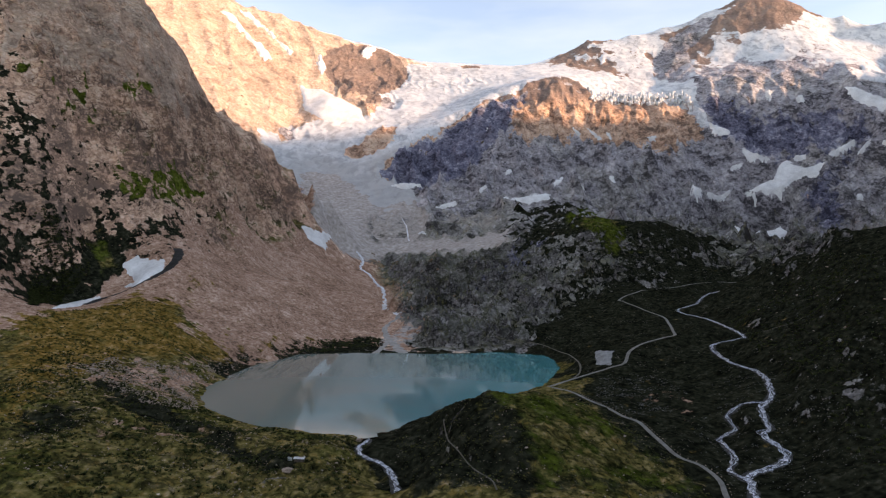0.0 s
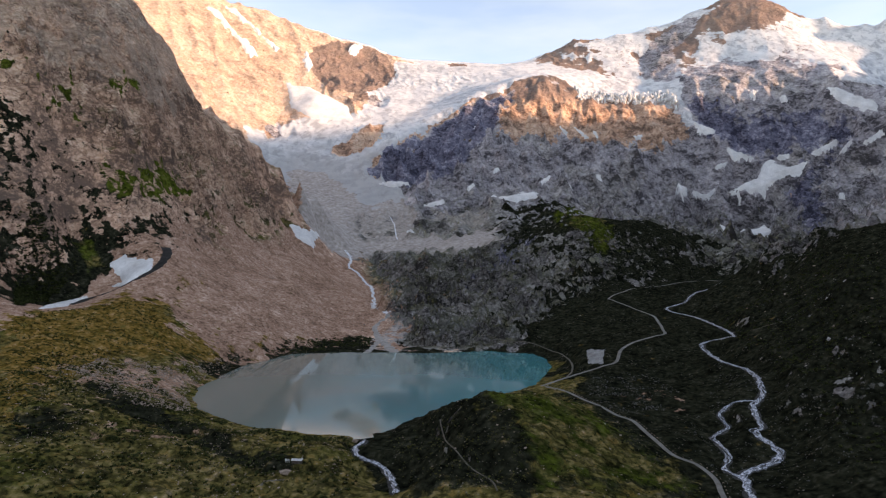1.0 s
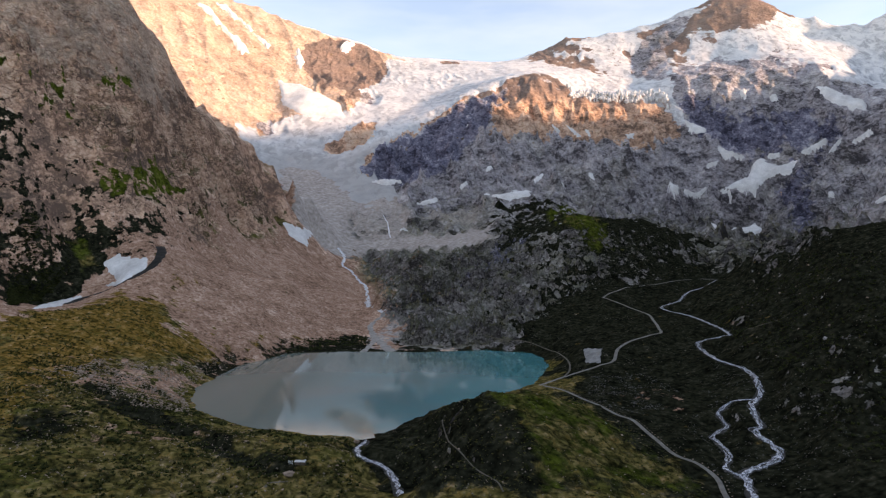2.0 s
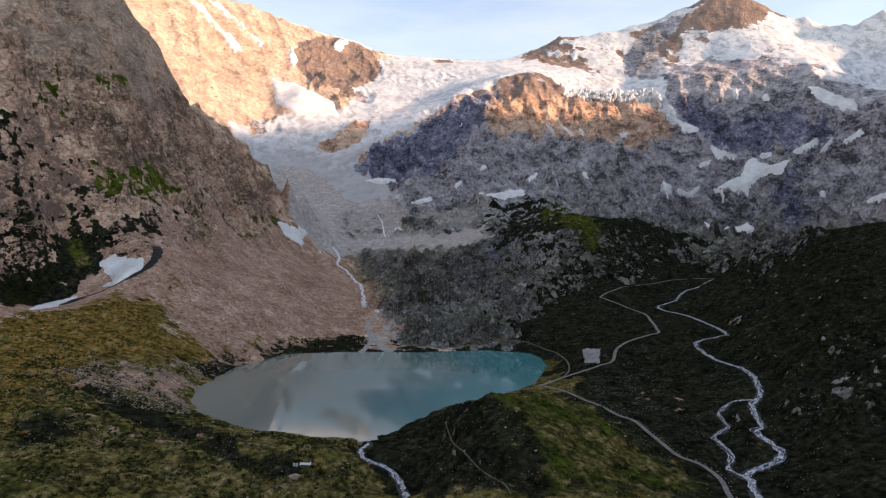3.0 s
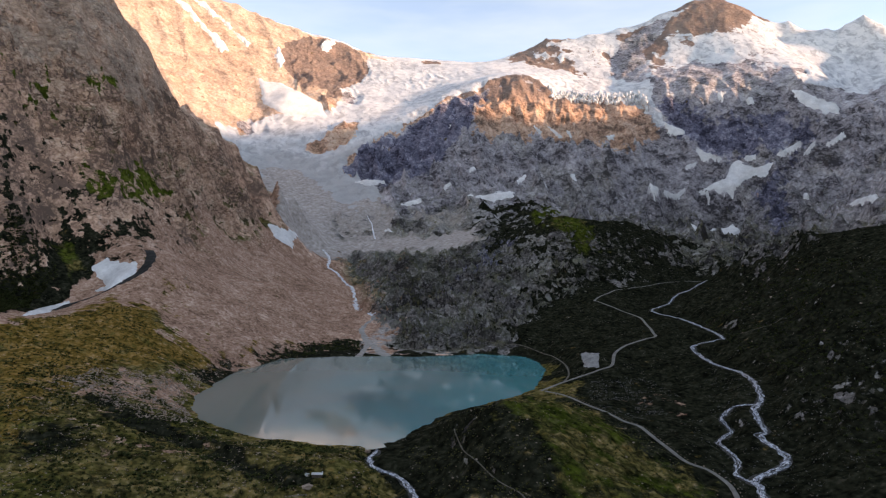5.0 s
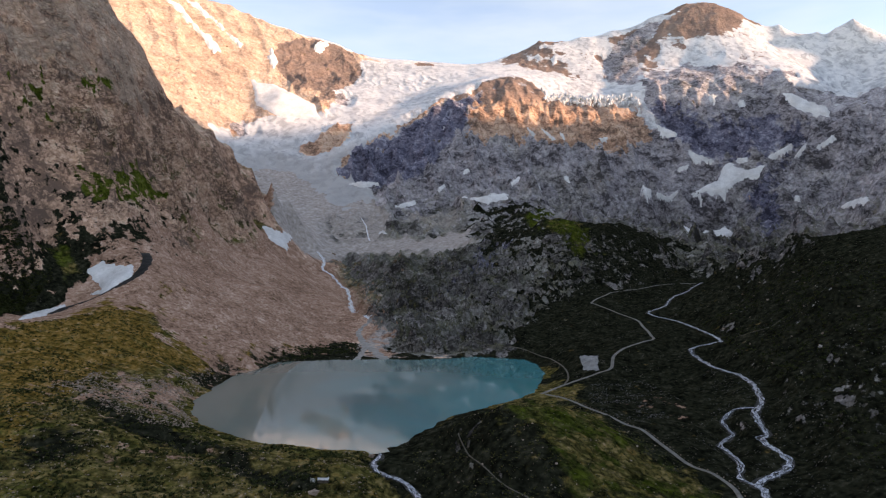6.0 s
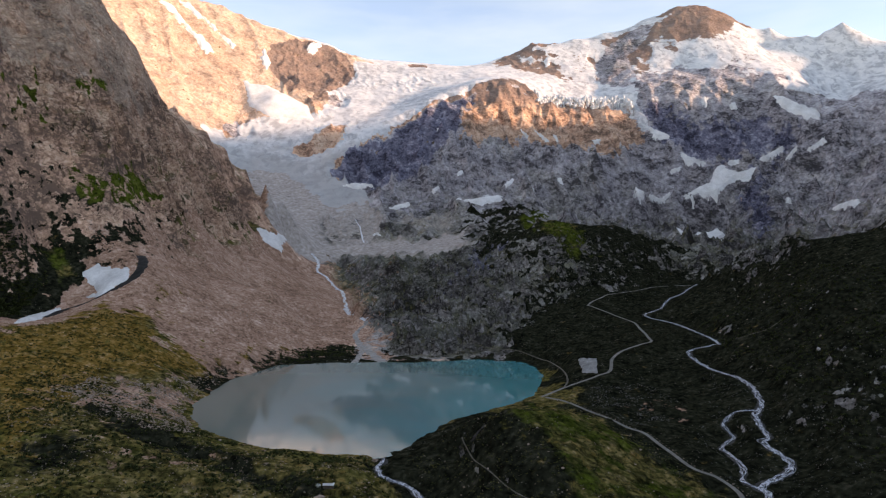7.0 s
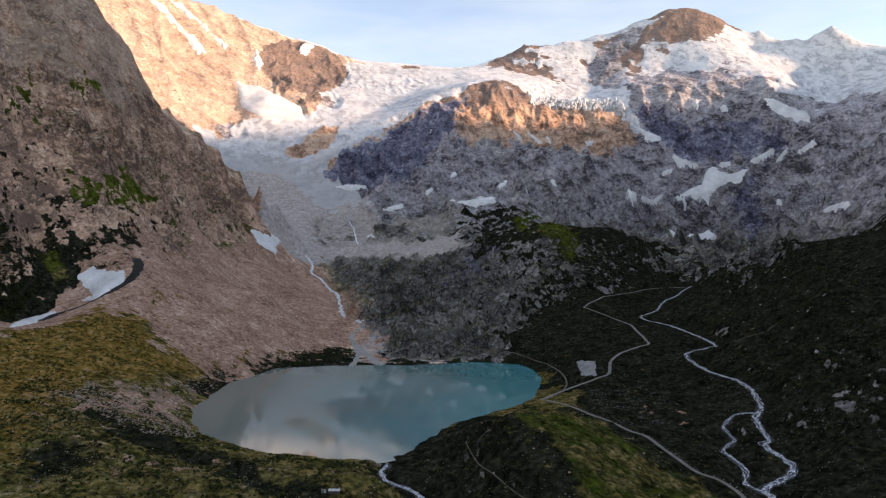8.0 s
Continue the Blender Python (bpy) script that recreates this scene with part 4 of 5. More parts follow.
def land(x, y):
    """The finished height and the cover shares."""
    z, share = base(x, y)
    body = share.copy()   # softer shares, for the relief
    wx, wy = x + 16 * fbm(x, y, 50, 4), y + 16 * fbm(x + 700, y, 50, 4)
    for name, (letter, strength, ring) in ZONES.items():
        p = np.array(ring, float)
        far_off = np.linalg.norm(p.mean(0))
        soft = BLENDED.get(name, 0.04 if far_off < 1100 else 0.009) * far_off
        k = np.nonzero((x > p[:, 0].min() - 60) & (x < p[:, 0].max() + 60) & (y > p[:, 1].min() - 60) & (y < p[:, 1].max() + 60))[0]
        if len(k):
            away, member = polygon_distance(wx[k], wy[k], ring), np.eye(len(COVERS))[COVERS.index(letter)]
            for table, reach in ((share, soft), (body, max(soft, 0.03 * far_off))):
                w = strength * np.clip(0.5 - away / reach, 0, 1)[:, None]
                table[k] = table[k] * (1 - w) + w * member
    g, d, s, r, f, b, ice, lush, olive, shade_rock, till = body.T
    g, b, s = g + lush + olive, b + shade_rock, s + till
    # old snow fills the hollows: the rock is even under the snow patches
    still = np.ones(len(x))
    for rings in SNOW.values():
        for ring in rings:
            p = np.array(ring, float)
            k = np.nonzero((x > p[:, 0].min() - 40) & (x < p[:, 0].max() + 40) & (y > p[:, 1].min() - 40) & (y < p[:, 1].max() + 40))[0]
            if len(k):
                still[k] = np.minimum(still[k], np.clip(polygon_distance(x[k], y[k], ring) / 28, 0, 1))
    d, s, r, f, b = d * still, s * still, r * still, f * still, b * still
    far = np.clip(np.hypot(x, y) / 1000, 0.25, 3.2)
    grow = np.clip(far, 0.3, 2.0) ** 0.6
    rock = np.clip(r + 0.55 * f + 0.8 * b + 0.12 * d, 0, 1)
    # broad ribs and gullies, blocks, and tilted beds that step the slope
    calm = np.clip(1.42 - z / 1000, 0.2, 1)
    k = np.nonzero((x > -1300) & (x < -350) & (y > 1000) & (y < 2300))[0]
    if len(k):
        calm[k] *= np.clip(line_distance(x[k], y[k], SHOULDER)[0] / 90, 0.25, 1)
    z = z + (r + 0.45 * f + 0.8 * b + 0.15 * d) * calm * 32 * (ridged(x, y, 170, 5, 0.5) - 0.78) * grow
    z = z + (0.6 * r + 0.3 * f + b) * np.clip(far - 1.9, 0, 1) * calm * 95 * (ridged(x - 0.4 * y, 0.5 * y, 380, 3, 0.5) - 1.0)
    # ribs and runnels that follow the fall of the high faces
    bent = x + 60 * fbm(x, y, 210, 3)
    ribs = 34 * (ridged(bent + 0.35 * y, 0.30 * y, 120, 4, 0.55) - 0.85) + 15 * (ridged(bent - 0.5 * y, 0.42 * y, 44, 3, 0.6) - 0.8)
    z = z + (0.8 * r + 0.25 * f + b) * np.clip(far - 1.7, 0, 1) * np.where(x < -400, 0.6, np.clip((1180 - z) / 380, 0.10, 1)) * ribs
    z = z + (r + 0.1 * f + 0.85 * b) * np.clip(2.3 - far, 0.06, 1) * np.minimum(calm, np.clip(1.5 - z / 1000, 0.15, 1)) * (23 * (ridged(x + 0.3 * y, y, 46, 5, 0.6) - 0.7) + 7 * fbm(x, y, 30, 5, 0.6))
    z = z + b * np.clip(2.3 - far, 0, 1) * 8 * (ridged(x, y, 27, 4, 0.6) - 0.75)
    across, along = 0.8 * x + 0.6 * y, 0.6 * x - 0.8 * y
    z = z + f * (17 * (ridged(across, along * 0.18, 170, 3, 0.5) - 0.8) + 5 * fbm(x, y, 50, 5, 0.6))
    for period, part in ((34.0, 0.62), (12.0, 0.5)):
        level = (z + 0.22 * x - 0.12 * y + 14 * fbm(x, y, 130, 4)) / period
        t = level - np.floor(level)
        z = z + (r + 0.5 * b + 0.2 * f) * np.clip(2.1 - far, 0.12, 1) * part * period * (np.clip((t - 0.5) * 2.6 + 0.5, 0, 1) - t)
    z = z + (g + d) * (3.4 * fbm(x, y, 38, 5) + 1.0 * ridged(x, y, 13, 3)) + s * (2.2 * fbm(x, y, 60, 5))
    z = z + olive * 1.6 * np.clip(1.6 - far, 0, 1) * ridged(0.25 * x + 0.9 * y, 0.16 * x - 0.05 * y, 14, 3)
    z = z + ice * far * (2.0 * fbm(x, y, 190, 3) + 0.35 * fbm(x, y, 30, 3))
    z = z + ice * still * np.clip((z - 720) / 120, 0, 1) * np.clip((1300 - z) / 120, 0, 1) * (0.7 + 4.2 * np.clip(fbm(x, y, 240, 3) * 2.2 + 0.25, 0, 1)) * (ridged(x * 0.8 + y * 0.5 + 12 * fbm(x, y, 60, 3), 0.55 * (y * 0.8 - x * 0.5), 46, 3, 0.5) - 0.7)
    for line, drop, width, reach in STEPS:
        k = np.nonzero((x > line[:, 0].min() - 90) & (x < line[:, 0].max() + 90) & (y > line[:, 1].min() - 90) & (y < line[:, 1].max() + 90))[0]
        if len(k):
            wob = 7 * fbm(x[k], y[k], 26, 4)
            best, side = np.full(len(k), 1e9), np.zeros(len(k))
            for p, q in zip(line[:-1], line[1:]):
                v = q[:2] - p[:2]
                t = np.clip(((x[k] - p[0]) * v[0] + (y[k] - p[1]) * v[1]) / (v @ v), 0, 1)
                dist = np.hypot(x[k] - p[0] - t * v[0], y[k] - p[1] - t * v[1])
                turn = np.sign((x[k] - p[0]) * v[1] - (y[k] - p[1]) * v[0])
                side = np.where(dist < best, turn, side)
                best = np.minimum(best, dist)
            sd = best * side + wob
            fall = np.clip(sd / width + 0.5, 0, 1)
            z[k] -= drop * fall * np.clip(1 - sd / reach, 0, 1) * np.clip(1 - (best - 20) / 30, 0, 1)
    shore = polygon_distance(x, y, LAKE)
    shore = shore + 6 * fbm(x, y, 40, 4)
    near = np.clip(1 - np.abs(shore) / 45, 0, 1) ** 1.5
    bank = np.where(shore > 0, 0.12 * shore + 0.05, np.maximum(0.16 * shore, -9) - 0.3)
    z = z * (1 - near) + bank * near
    z = np.where((shore < 0) & (z > -0.3), np.maximum(bank, -9), z)
    z = np.where((shore >= 0) & (shore < 60) & (z < 0.3), 0.3 + 0.02 * shore, z)
    for line, half, sink, shoulder in BEDS:
        lo, hi = line.min(0) - half - shoulder, line.max(0) + half + shoulder
        k = np.nonzero((x > lo[0]) & (x < hi[0]) & (y > lo[1]) & (y < hi[1]))[0]
        if len(k):
            dist, height = line_distance(x[k], y[k], line)
            w = np.clip(1 - (dist - half) / shoulder, 0, 1)
            w = w * w * (3 - 2 * w)
            z[k] = z[k] * (1 - w) + (height - sink) * w
    return z, share

# ---- roads and streams on the plan ----
ROAD = [(186, 398), (188, 409), (192, 430), (188, 451), (175, 466), (170, 503), (166, 539), (156, 554), (145, 585), (137, 624), (128, 668), (112, 696)]
ROAD_UPPER = [(107, 698), (140, 724), (184, 745), (203, 758), (218, 797), (241, 827), (274, 849), (290, 857), (297, 886), (324, 1018), (301, 1066), (278, 1109), (275, 1122), (309, 1169), (369, 1268), (447, 1332), (572, 1375)]
LAKE_PATH = [(55, 1012), (84, 984), (126, 969), (152, 914), (159, 824), (152, 762), (140, 726)]
MOUND_PATH = [(6, 499), (6, 492), (12, 451), (21, 421), (30, 393), (41, 375), (44, 360)]
LEFT_TRACK = [(-106, 403), (-105, 409), (-98, 409), (-92, 408)]
HILL_TRACK = [(364, 782), (379, 763), (398, 754), (420, 764)]
OUTLET = [(-69, 535), (-57, 513), (-61, 491), (-55, 475), (-43, 467), (-34, 458), (-27, 443), (-17, 400)]
INLET = [(-374, 2054), (-341, 1989), (-326, 1881), (-297, 1858), (-264, 1803), (-220, 1650), (-180, 1403), (-157, 1364), (-136, 1309)]
SILT_ARM = [(-136, 1309), (-135, 1262), (-146, 1190), (-135, 1127), (-105, 1017), (-81, 943)]
DELTA_SIDE = [(-138, 1136), (-124, 1073), (-121, 998), (-124, 940)]
WATERFALL = [(-265, 2389), (-253, 2362), (-241, 2326), (-219, 2193)]
RIVER = [(595, 1395), (529, 1299), (402, 1108), (360, 1071), (385, 1012), (364, 822), (351, 809), (327, 812), (319, 798), (314, 724), (319, 667), (300, 600), (283, 568), (270, 549), (262, 515), (252, 507), (255, 473), (236, 451), (211, 438), (211, 424), (201, 398)]
RIVER_BRANCH = [(282, 567), (267, 580), (247, 563), (246, 543), (226, 522), (219, 475), (207, 451), (211, 438)]
BAND = [(-476, 1037), (-461, 1013), (-453, 983), (-456, 957), (-474, 932), (-504, 919), (-529, 906), (-536, 872)]
LEDGE = [(-339, 571), (-295, 547), (-248, 510), (-223, 504), (-194, 490), (-160, 468), (-140, 455), (-110, 435), (-95, 428)]
LEDGE_LOW = [(-291, 450), (-257, 447), (-215, 435), (-180, 434), (-143, 417)]
ICE_EDGE = [(618, 3441), (737, 3495), (859, 3485), (987, 3498), (1113, 3502), (1151, 3445)]


def bed_line(points, step=8.0, fall=False, smooth=9):
    """A smooth line on the land with evened heights; fall: the height only sinks along it."""
    p = spread(points, step)
    z, _ = land(p[:, 0].copy(), p[:, 1].copy())
    pad = np.pad(z, smooth // 2, mode="edge")
    z = np.convolve(pad, np.ones(smooth) / smooth, "valid")
    if fall:
        z = np.minimum.accumulate(z)
    return np.c_[p, z]


LOT = [(180, 828), (202, 810), (186, 751), (171, 764)]
_beds = [
    (bed_line(ROAD), 2.6, 0.0, 9.0), (bed_line(ROAD_UPPER, smooth=15), 2.6, 0.0, 22.0), (bed_line(LAKE_PATH), 1.2, 0.0, 4.0),
    (bed_line(MOUND_PATH), 0.8, 0.0, 3.0), (bed_line(LEFT_TRACK), 1.2, 0.0, 4.0), (bed_line(HILL_TRACK), 1.2, 0.0, 5.0),
    (bed_line(OUTLET, fall=True), 3.5, 0.6, 8.0), (bed_line(INLET, fall=True), 4.0, 0.8, 16.0), (bed_line(RIVER, fall=True, smooth=15), 4.0, 0.7, 26.0),
    (bed_line(RIVER_BRANCH, smooth=5), 3.0, 0.7, 10.0),
    (bed_line(BAND), 5.0, 0.5, 7.0),
]
BEDS += _beds
STEPS += [(np.array(spread(LEDGE, 8)), 4.5, 5.0, 38.0), (np.array(spread(LEDGE_LOW, 8)), 3.0, 5.0, 38.0), (np.array(spread(ICE_EDGE, 30)), 38.0, 14.0, 90.0)]

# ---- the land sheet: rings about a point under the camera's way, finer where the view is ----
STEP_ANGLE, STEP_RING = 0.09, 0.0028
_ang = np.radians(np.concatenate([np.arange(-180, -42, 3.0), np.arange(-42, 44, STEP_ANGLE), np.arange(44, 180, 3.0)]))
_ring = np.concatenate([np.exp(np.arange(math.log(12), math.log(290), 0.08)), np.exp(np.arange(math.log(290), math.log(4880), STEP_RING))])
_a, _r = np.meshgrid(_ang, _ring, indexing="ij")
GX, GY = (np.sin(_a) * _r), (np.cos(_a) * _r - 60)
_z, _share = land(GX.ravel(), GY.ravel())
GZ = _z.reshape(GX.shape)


def ground_z(x, y):
    """Height of the land sheet at plan points."""
    x, y = np.atleast_1d(np.asarray(x, float)), np.atleast_1d(np.asarray(y, float))
    a, r = np.arctan2(x, y + 60), np.clip(np.hypot(x, y + 60), _ring[0], _ring[-2])
    i = np.clip(np.searchsorted(_ang, a) - 1, 0, len(_ang) - 2)
    j = np.clip(np.searchsorted(_ring, r) - 1, 0, len(_ring) - 2)
    u, v = (a - _ang[i]) / (_ang[i + 1] - _ang[i]), (r - _ring[j]) / (_ring[j + 1] - _ring[j])
    return (GZ[i, j] * (1 - u) + GZ[i + 1, j] * u) * (1 - v) + (GZ[i, j + 1] * (1 - u) + GZ[i + 1, j + 1] * u) * v


PARTS_OF_LAND = {
    "mountain_east": ("steep brown rock mountainside with turf ledges and shrubs", "mountain", "left_shoulder left_face left_shrub left_back"),
    "mountain_ridge": ("sunlit pale brown rock ridge above the glacier", "mountain", "lit_crest lit_face"),
    "mountain_south": ("grey rock mountain with reddish summit below the glacier", "mountain", "central_face central_crest"),
    "mountain_west": ("dark grey rock face with scattered snow patches", "mountain", "blue_face blue_crest back_valley"),
    "mountain_peak": ("high rock peak rising out of the snowfields", "mountain", "far_rock"),
    "glacier": ("white glacier with crevassed icefall and snowfields", "glacier", "ice_front glacier glacier_sky far_ice far_skyline"),
    "hill_west": ("dark shrub-covered hill beside the braided river", "hill", "right_hill"),
    "knoll": ("dark rocky knoll with patchy turf above the road", "hill", "knoll knoll_front"),
    "moraine": ("pinkish scree moraine slope with grassy outer side", "moraine", "left_bench moraine_crest moraine_flank moraine_meadow"),
    "grassy_mound": ("green grassy mound with scattered stones beside the lake", "hill", "mound"),
    "mountain_range": ("rock mountains that close the valley all round", "mountain", "west_ridge behind beyond"),
    "ground": ("valley floor of meadow, gravel and rock round the lake", "ground", ""),
}
_names = list(PARTS_OF_LAND)
_group = np.full(len(_knots), len(_names) - 1)
_line_of = np.concatenate([[i] * len(v[1]) for i, v in enumerate(LINES.values())])
for _i, _line in enumerate(LINES):
    for _j, _n in enumerate(_names):
        if _line in PARTS_OF_LAND[_n][2].split():
            _group[_line_of == _i] = _j


def grid_mesh(name, verts, quads, mat):
    me = bpy.data.meshes.new(name)
    me.vertices.add(len(verts))
    me.vertices.foreach_set("co", verts.astype(np.float32).ravel())
    me.loops.add(quads.size)
    me.loops.foreach_set("vertex_index", quads.astype(np.int32).ravel())
    me.polygons.add(len(quads))
    me.polygons.foreach_set("loop_start", np.arange(0, quads.size, 4, dtype=np.int32))
    me.polygons.foreach_set("use_smooth", np.ones(len(quads), bool))
    me.update(calc_edges=True)
    me.materials.append(mat)
    return me


def cover_shares(used):
    """Shares for the land material: turf, stone, and each kind's part of its own family."""
    g, d, s, r, f, b, ice, lush, olive, shade_rock, till = _share[used].T
    veg = g + d + lush + olive
    b = b + 0.08 * veg * (GX.ravel()[used] > -300)
    stone = s + r + f + b + shade_rock + till + 1e-6
    rest = np.maximum(1 - ice, 1e-3)
    return {"veg": veg / rest, "stone": np.clip(stone - s - till, 0, 1), "ice": ice, "rill": np.clip(4 * olive * (1 - olive), 0, 1) * (s + olive > 0.6),
            "dark": d / (veg + 1e-6), "lush": lush / (veg + 1e-6), "olive": olive / (veg + 1e-6),
            "grey": (b + shade_rock + till) / stone, "pale": f / stone, "scree": s / stone, "shade_rock": shade_rock / stone, "till": till / stone,
            "distant": (np.hypot(GX.ravel()[used], GY.ravel()[used]) > 1800) * 1.0}


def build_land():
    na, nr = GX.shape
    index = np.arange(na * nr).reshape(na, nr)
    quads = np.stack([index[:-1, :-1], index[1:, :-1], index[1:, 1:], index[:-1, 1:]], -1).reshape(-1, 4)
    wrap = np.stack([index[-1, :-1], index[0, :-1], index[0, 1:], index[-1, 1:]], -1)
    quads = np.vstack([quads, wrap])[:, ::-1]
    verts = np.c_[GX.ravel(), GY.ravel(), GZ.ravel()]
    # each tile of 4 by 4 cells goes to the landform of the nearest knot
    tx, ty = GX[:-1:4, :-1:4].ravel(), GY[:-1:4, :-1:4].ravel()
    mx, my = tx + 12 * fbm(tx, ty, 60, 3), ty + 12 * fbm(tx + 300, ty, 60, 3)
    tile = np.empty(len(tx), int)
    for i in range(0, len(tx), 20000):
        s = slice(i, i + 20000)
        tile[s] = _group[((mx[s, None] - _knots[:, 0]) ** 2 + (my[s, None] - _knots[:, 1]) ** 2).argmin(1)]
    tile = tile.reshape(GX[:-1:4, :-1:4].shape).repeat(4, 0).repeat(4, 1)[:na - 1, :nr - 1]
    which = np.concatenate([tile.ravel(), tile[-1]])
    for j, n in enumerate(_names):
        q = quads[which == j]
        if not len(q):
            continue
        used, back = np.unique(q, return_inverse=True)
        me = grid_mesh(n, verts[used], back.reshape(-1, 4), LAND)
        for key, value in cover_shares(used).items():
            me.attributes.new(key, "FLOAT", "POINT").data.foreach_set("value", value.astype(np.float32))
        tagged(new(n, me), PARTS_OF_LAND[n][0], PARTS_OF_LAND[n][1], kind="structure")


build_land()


# ---- lake ----
def build_lake():
    ring = np.array(LAKE, float)
    c = ring.mean(0)
    ring = spread([tuple(p) for p in np.vstack([ring, ring[:1]])], 12)[:-1]
    out = c + (ring - c) * (1 + 11 / np.linalg.norm(ring - c, axis=1, keepdims=True))
    bm = bmesh.new()
    bm.faces.new([bm.verts.new((x, y, 0.0)) for x, y in out])
    me = bpy.data.meshes.new("lake")
    bm.to_mesh(me)
    bm.free()
    me.materials.append(WATER)
    tagged(new("lake", me), "still turquoise glacial lake that mirrors the mountains", "lake", kind="structure")


build_lake()


def ribbon(name, line, width, mat, label, category, lift=0.15, ragged=0.0, kind="structure", cross=7, step=3.0, taper=False):
    """A strip that lies on the land along a line, crowned a little, with uneven edges."""
    p = spread([tuple(q) for q in np.asarray(line, float)[:, :2]], step)
    d = np.gradient(p, axis=0)
    d /= np.linalg.norm(d, axis=1, keepdims=True) + 1e-9
    side = np.c_[-d[:, 1], d[:, 0]]
    n = len(p)
    run = np.cumsum(np.r_[0, np.linalg.norm(np.diff(p, axis=0), axis=1)])
    wl = width / 2 * (1 + ragged * 1.6 * fbm(run, run * 0 + 3.1, 14, 4))
    wr = width / 2 * (1 + ragged * 1.6 * fbm(run, run * 0 + 40.7, 14, 4))
    if taper:
        wl, wr = wl * np.linspace(0.4, 1.2, n), wr * np.linspace(0.4, 1.2, n)
    s = np.linspace(-1, 1, cross)
    off = np.where(s[None] < 0, s[None] * wl[:, None], s[None] * wr[:, None])
    xy = p[:, None] + side[:, None] * off[..., None]
    z = ground_z(xy[..., 0].ravel(), xy[..., 1].ravel()).reshape(n, cross)
    z = z + lift * (1 - s[None] ** 4 * 1.5)
    verts = np.concatenate([xy, z[..., None]], -1).reshape(-1, 3)
    idx = np.arange(n * cross).reshape(n, cross)
    quads = np.stack([idx[:-1, :-1], idx[:-1, 1:], idx[1:, 1:], idx[1:, :-1]], -1).reshape(-1, 4)[:, ::-1]
    me = grid_mesh(name, verts, quads, mat)
    return tagged(new(name, me), label, category, kind=kind)


ribbon("road", ROAD, 4.2, ROAD_MAT, "narrow grey mountain road round the grassy mound", "road", 0.35, 0.06)
ribbon("road", ROAD_UPPER, 4.6, ROAD_MAT, "narrow grey mountain road winding up the valley", "road", 0.35, 0.06)
ribbon("footpath", LAKE_PATH, 2.6, PATH_MAT, "pale gravel track along the lake", "path", 0.3, 0.3)
ribbon("footpath", MOUND_PATH, 1.2, PATH_MAT, "thin trodden path over the grassy mound", "path", 0.3, 0.3)
ribbon("footpath", LEFT_TRACK, 2.4, PATH_MAT, "short gravel track in the meadow", "path", 0.3, 0.2)
ribbon("footpath", HILL_TRACK, 2.6, PATH_MAT, "faint track on the dark hillside", "path", 0.3, 0.4)


def braid(name, line, width, strands, label, category, lift=0.5, thin=0.5, sway=1.0, head=0.5, bed=True, mat=STREAM):
    """A stream: a strip of wet gravel with several white strands that part and meet on it."""
    p = spread([tuple(q) for q in np.asarray(line, float)[:, :2]], 2.0)
    d = np.gradient(p, axis=0)
    d /= np.linalg.norm(d, axis=1, keepdims=True) + 1e-9
    side = np.c_[-d[:, 1], d[:, 0]]
    run = np.cumsum(np.r_[0, np.linalg.norm(np.diff(p, axis=0), axis=1)])
    grow = np.linspace(head, 1.0, len(p))
    all_v, all_q, base_i, cross = [], [], 0, 5
    s = np.linspace(-1, 1, cross)
    for k in range(strands):
        mid = sway * width * 0.42 * (1.6 * fbm(run, run * 0 + 13.7 * k + 2, 22, 3) + 0.5 * fbm(run, run * 0 + 7.7 * k, 7, 2))
        half = width * thin * 0.5 * (0.75 + 1.5 * fbm(run, run * 0 + 91 + 5.3 * k, 9, 4)).clip(0.12, 2)
        off = (mid * grow)[:, None] + s[None] * (half * grow)[:, None]
        xy = p[:, None] + side[:, None] * off[..., None]
        z = ground_z(xy[..., 0].ravel(), xy[..., 1].ravel()).reshape(len(p), cross) + lift * (1 - 0.8 * s[None] ** 4) + 0.04 * k
        z = z + 0.25 * fbm(xy[..., 0], xy[..., 1], 2.5, 2)
        idx = np.arange(len(p) * cross).reshape(len(p), cross) + base_i
        all_q.append(np.stack([idx[:-1, :-1], idx[:-1, 1:], idx[1:, 1:], idx[1:, :-1]], -1).reshape(-1, 4)[:, ::-1])
        all_v.append(np.concatenate([xy, z[..., None]], -1).reshape(-1, 3))
        base_i += len(p) * cross
    ob = tagged(new(name, grid_mesh(name, np.vstack(all_v), np.vstack(all_q), mat)), label, category, kind="structure")
    if bed:
        g = ribbon("gravel_bed", line, width * 1.05, BED_MAT, "", "", lift * 0.45, 0.6)
        for key in ("label", "category", "kind"):
            if key in g:
                del g[key]
        g.parent = ob
    return ob


braid("stream", OUTLET, 7.0, 3, "white rushing outlet stream of the lake", "stream", 0.6, 0.38, 0.9, 0.8)
braid("stream", INLET, 13.0, 5, "white glacier stream running down to the lake", "stream", 1.3, 0.17, 1.35, 0.8, False, FOAM)
ribbon("delta_arm", SILT_ARM, 16.0, SILT_MAT, "pale silty stream fanning out on the gravel delta", "stream", 0.6, 0.7, taper=True)
ribbon("delta_arm", DELTA_SIDE, 10.0, SILT_MAT, "shallow silty stream arm on the gravel delta", "stream", 0.5, 0.8)
braid("waterfall", WATERFALL, 9.0, 2, "white waterfall on the rock step", "waterfall", 2.0, 0.5, 0.6, 0.6, False, FOAM)
braid("river", RIVER, 7.5, 5, "white braided mountain river on the valley floor", "river", 0.6, 0.22, 1.35, 0.35)
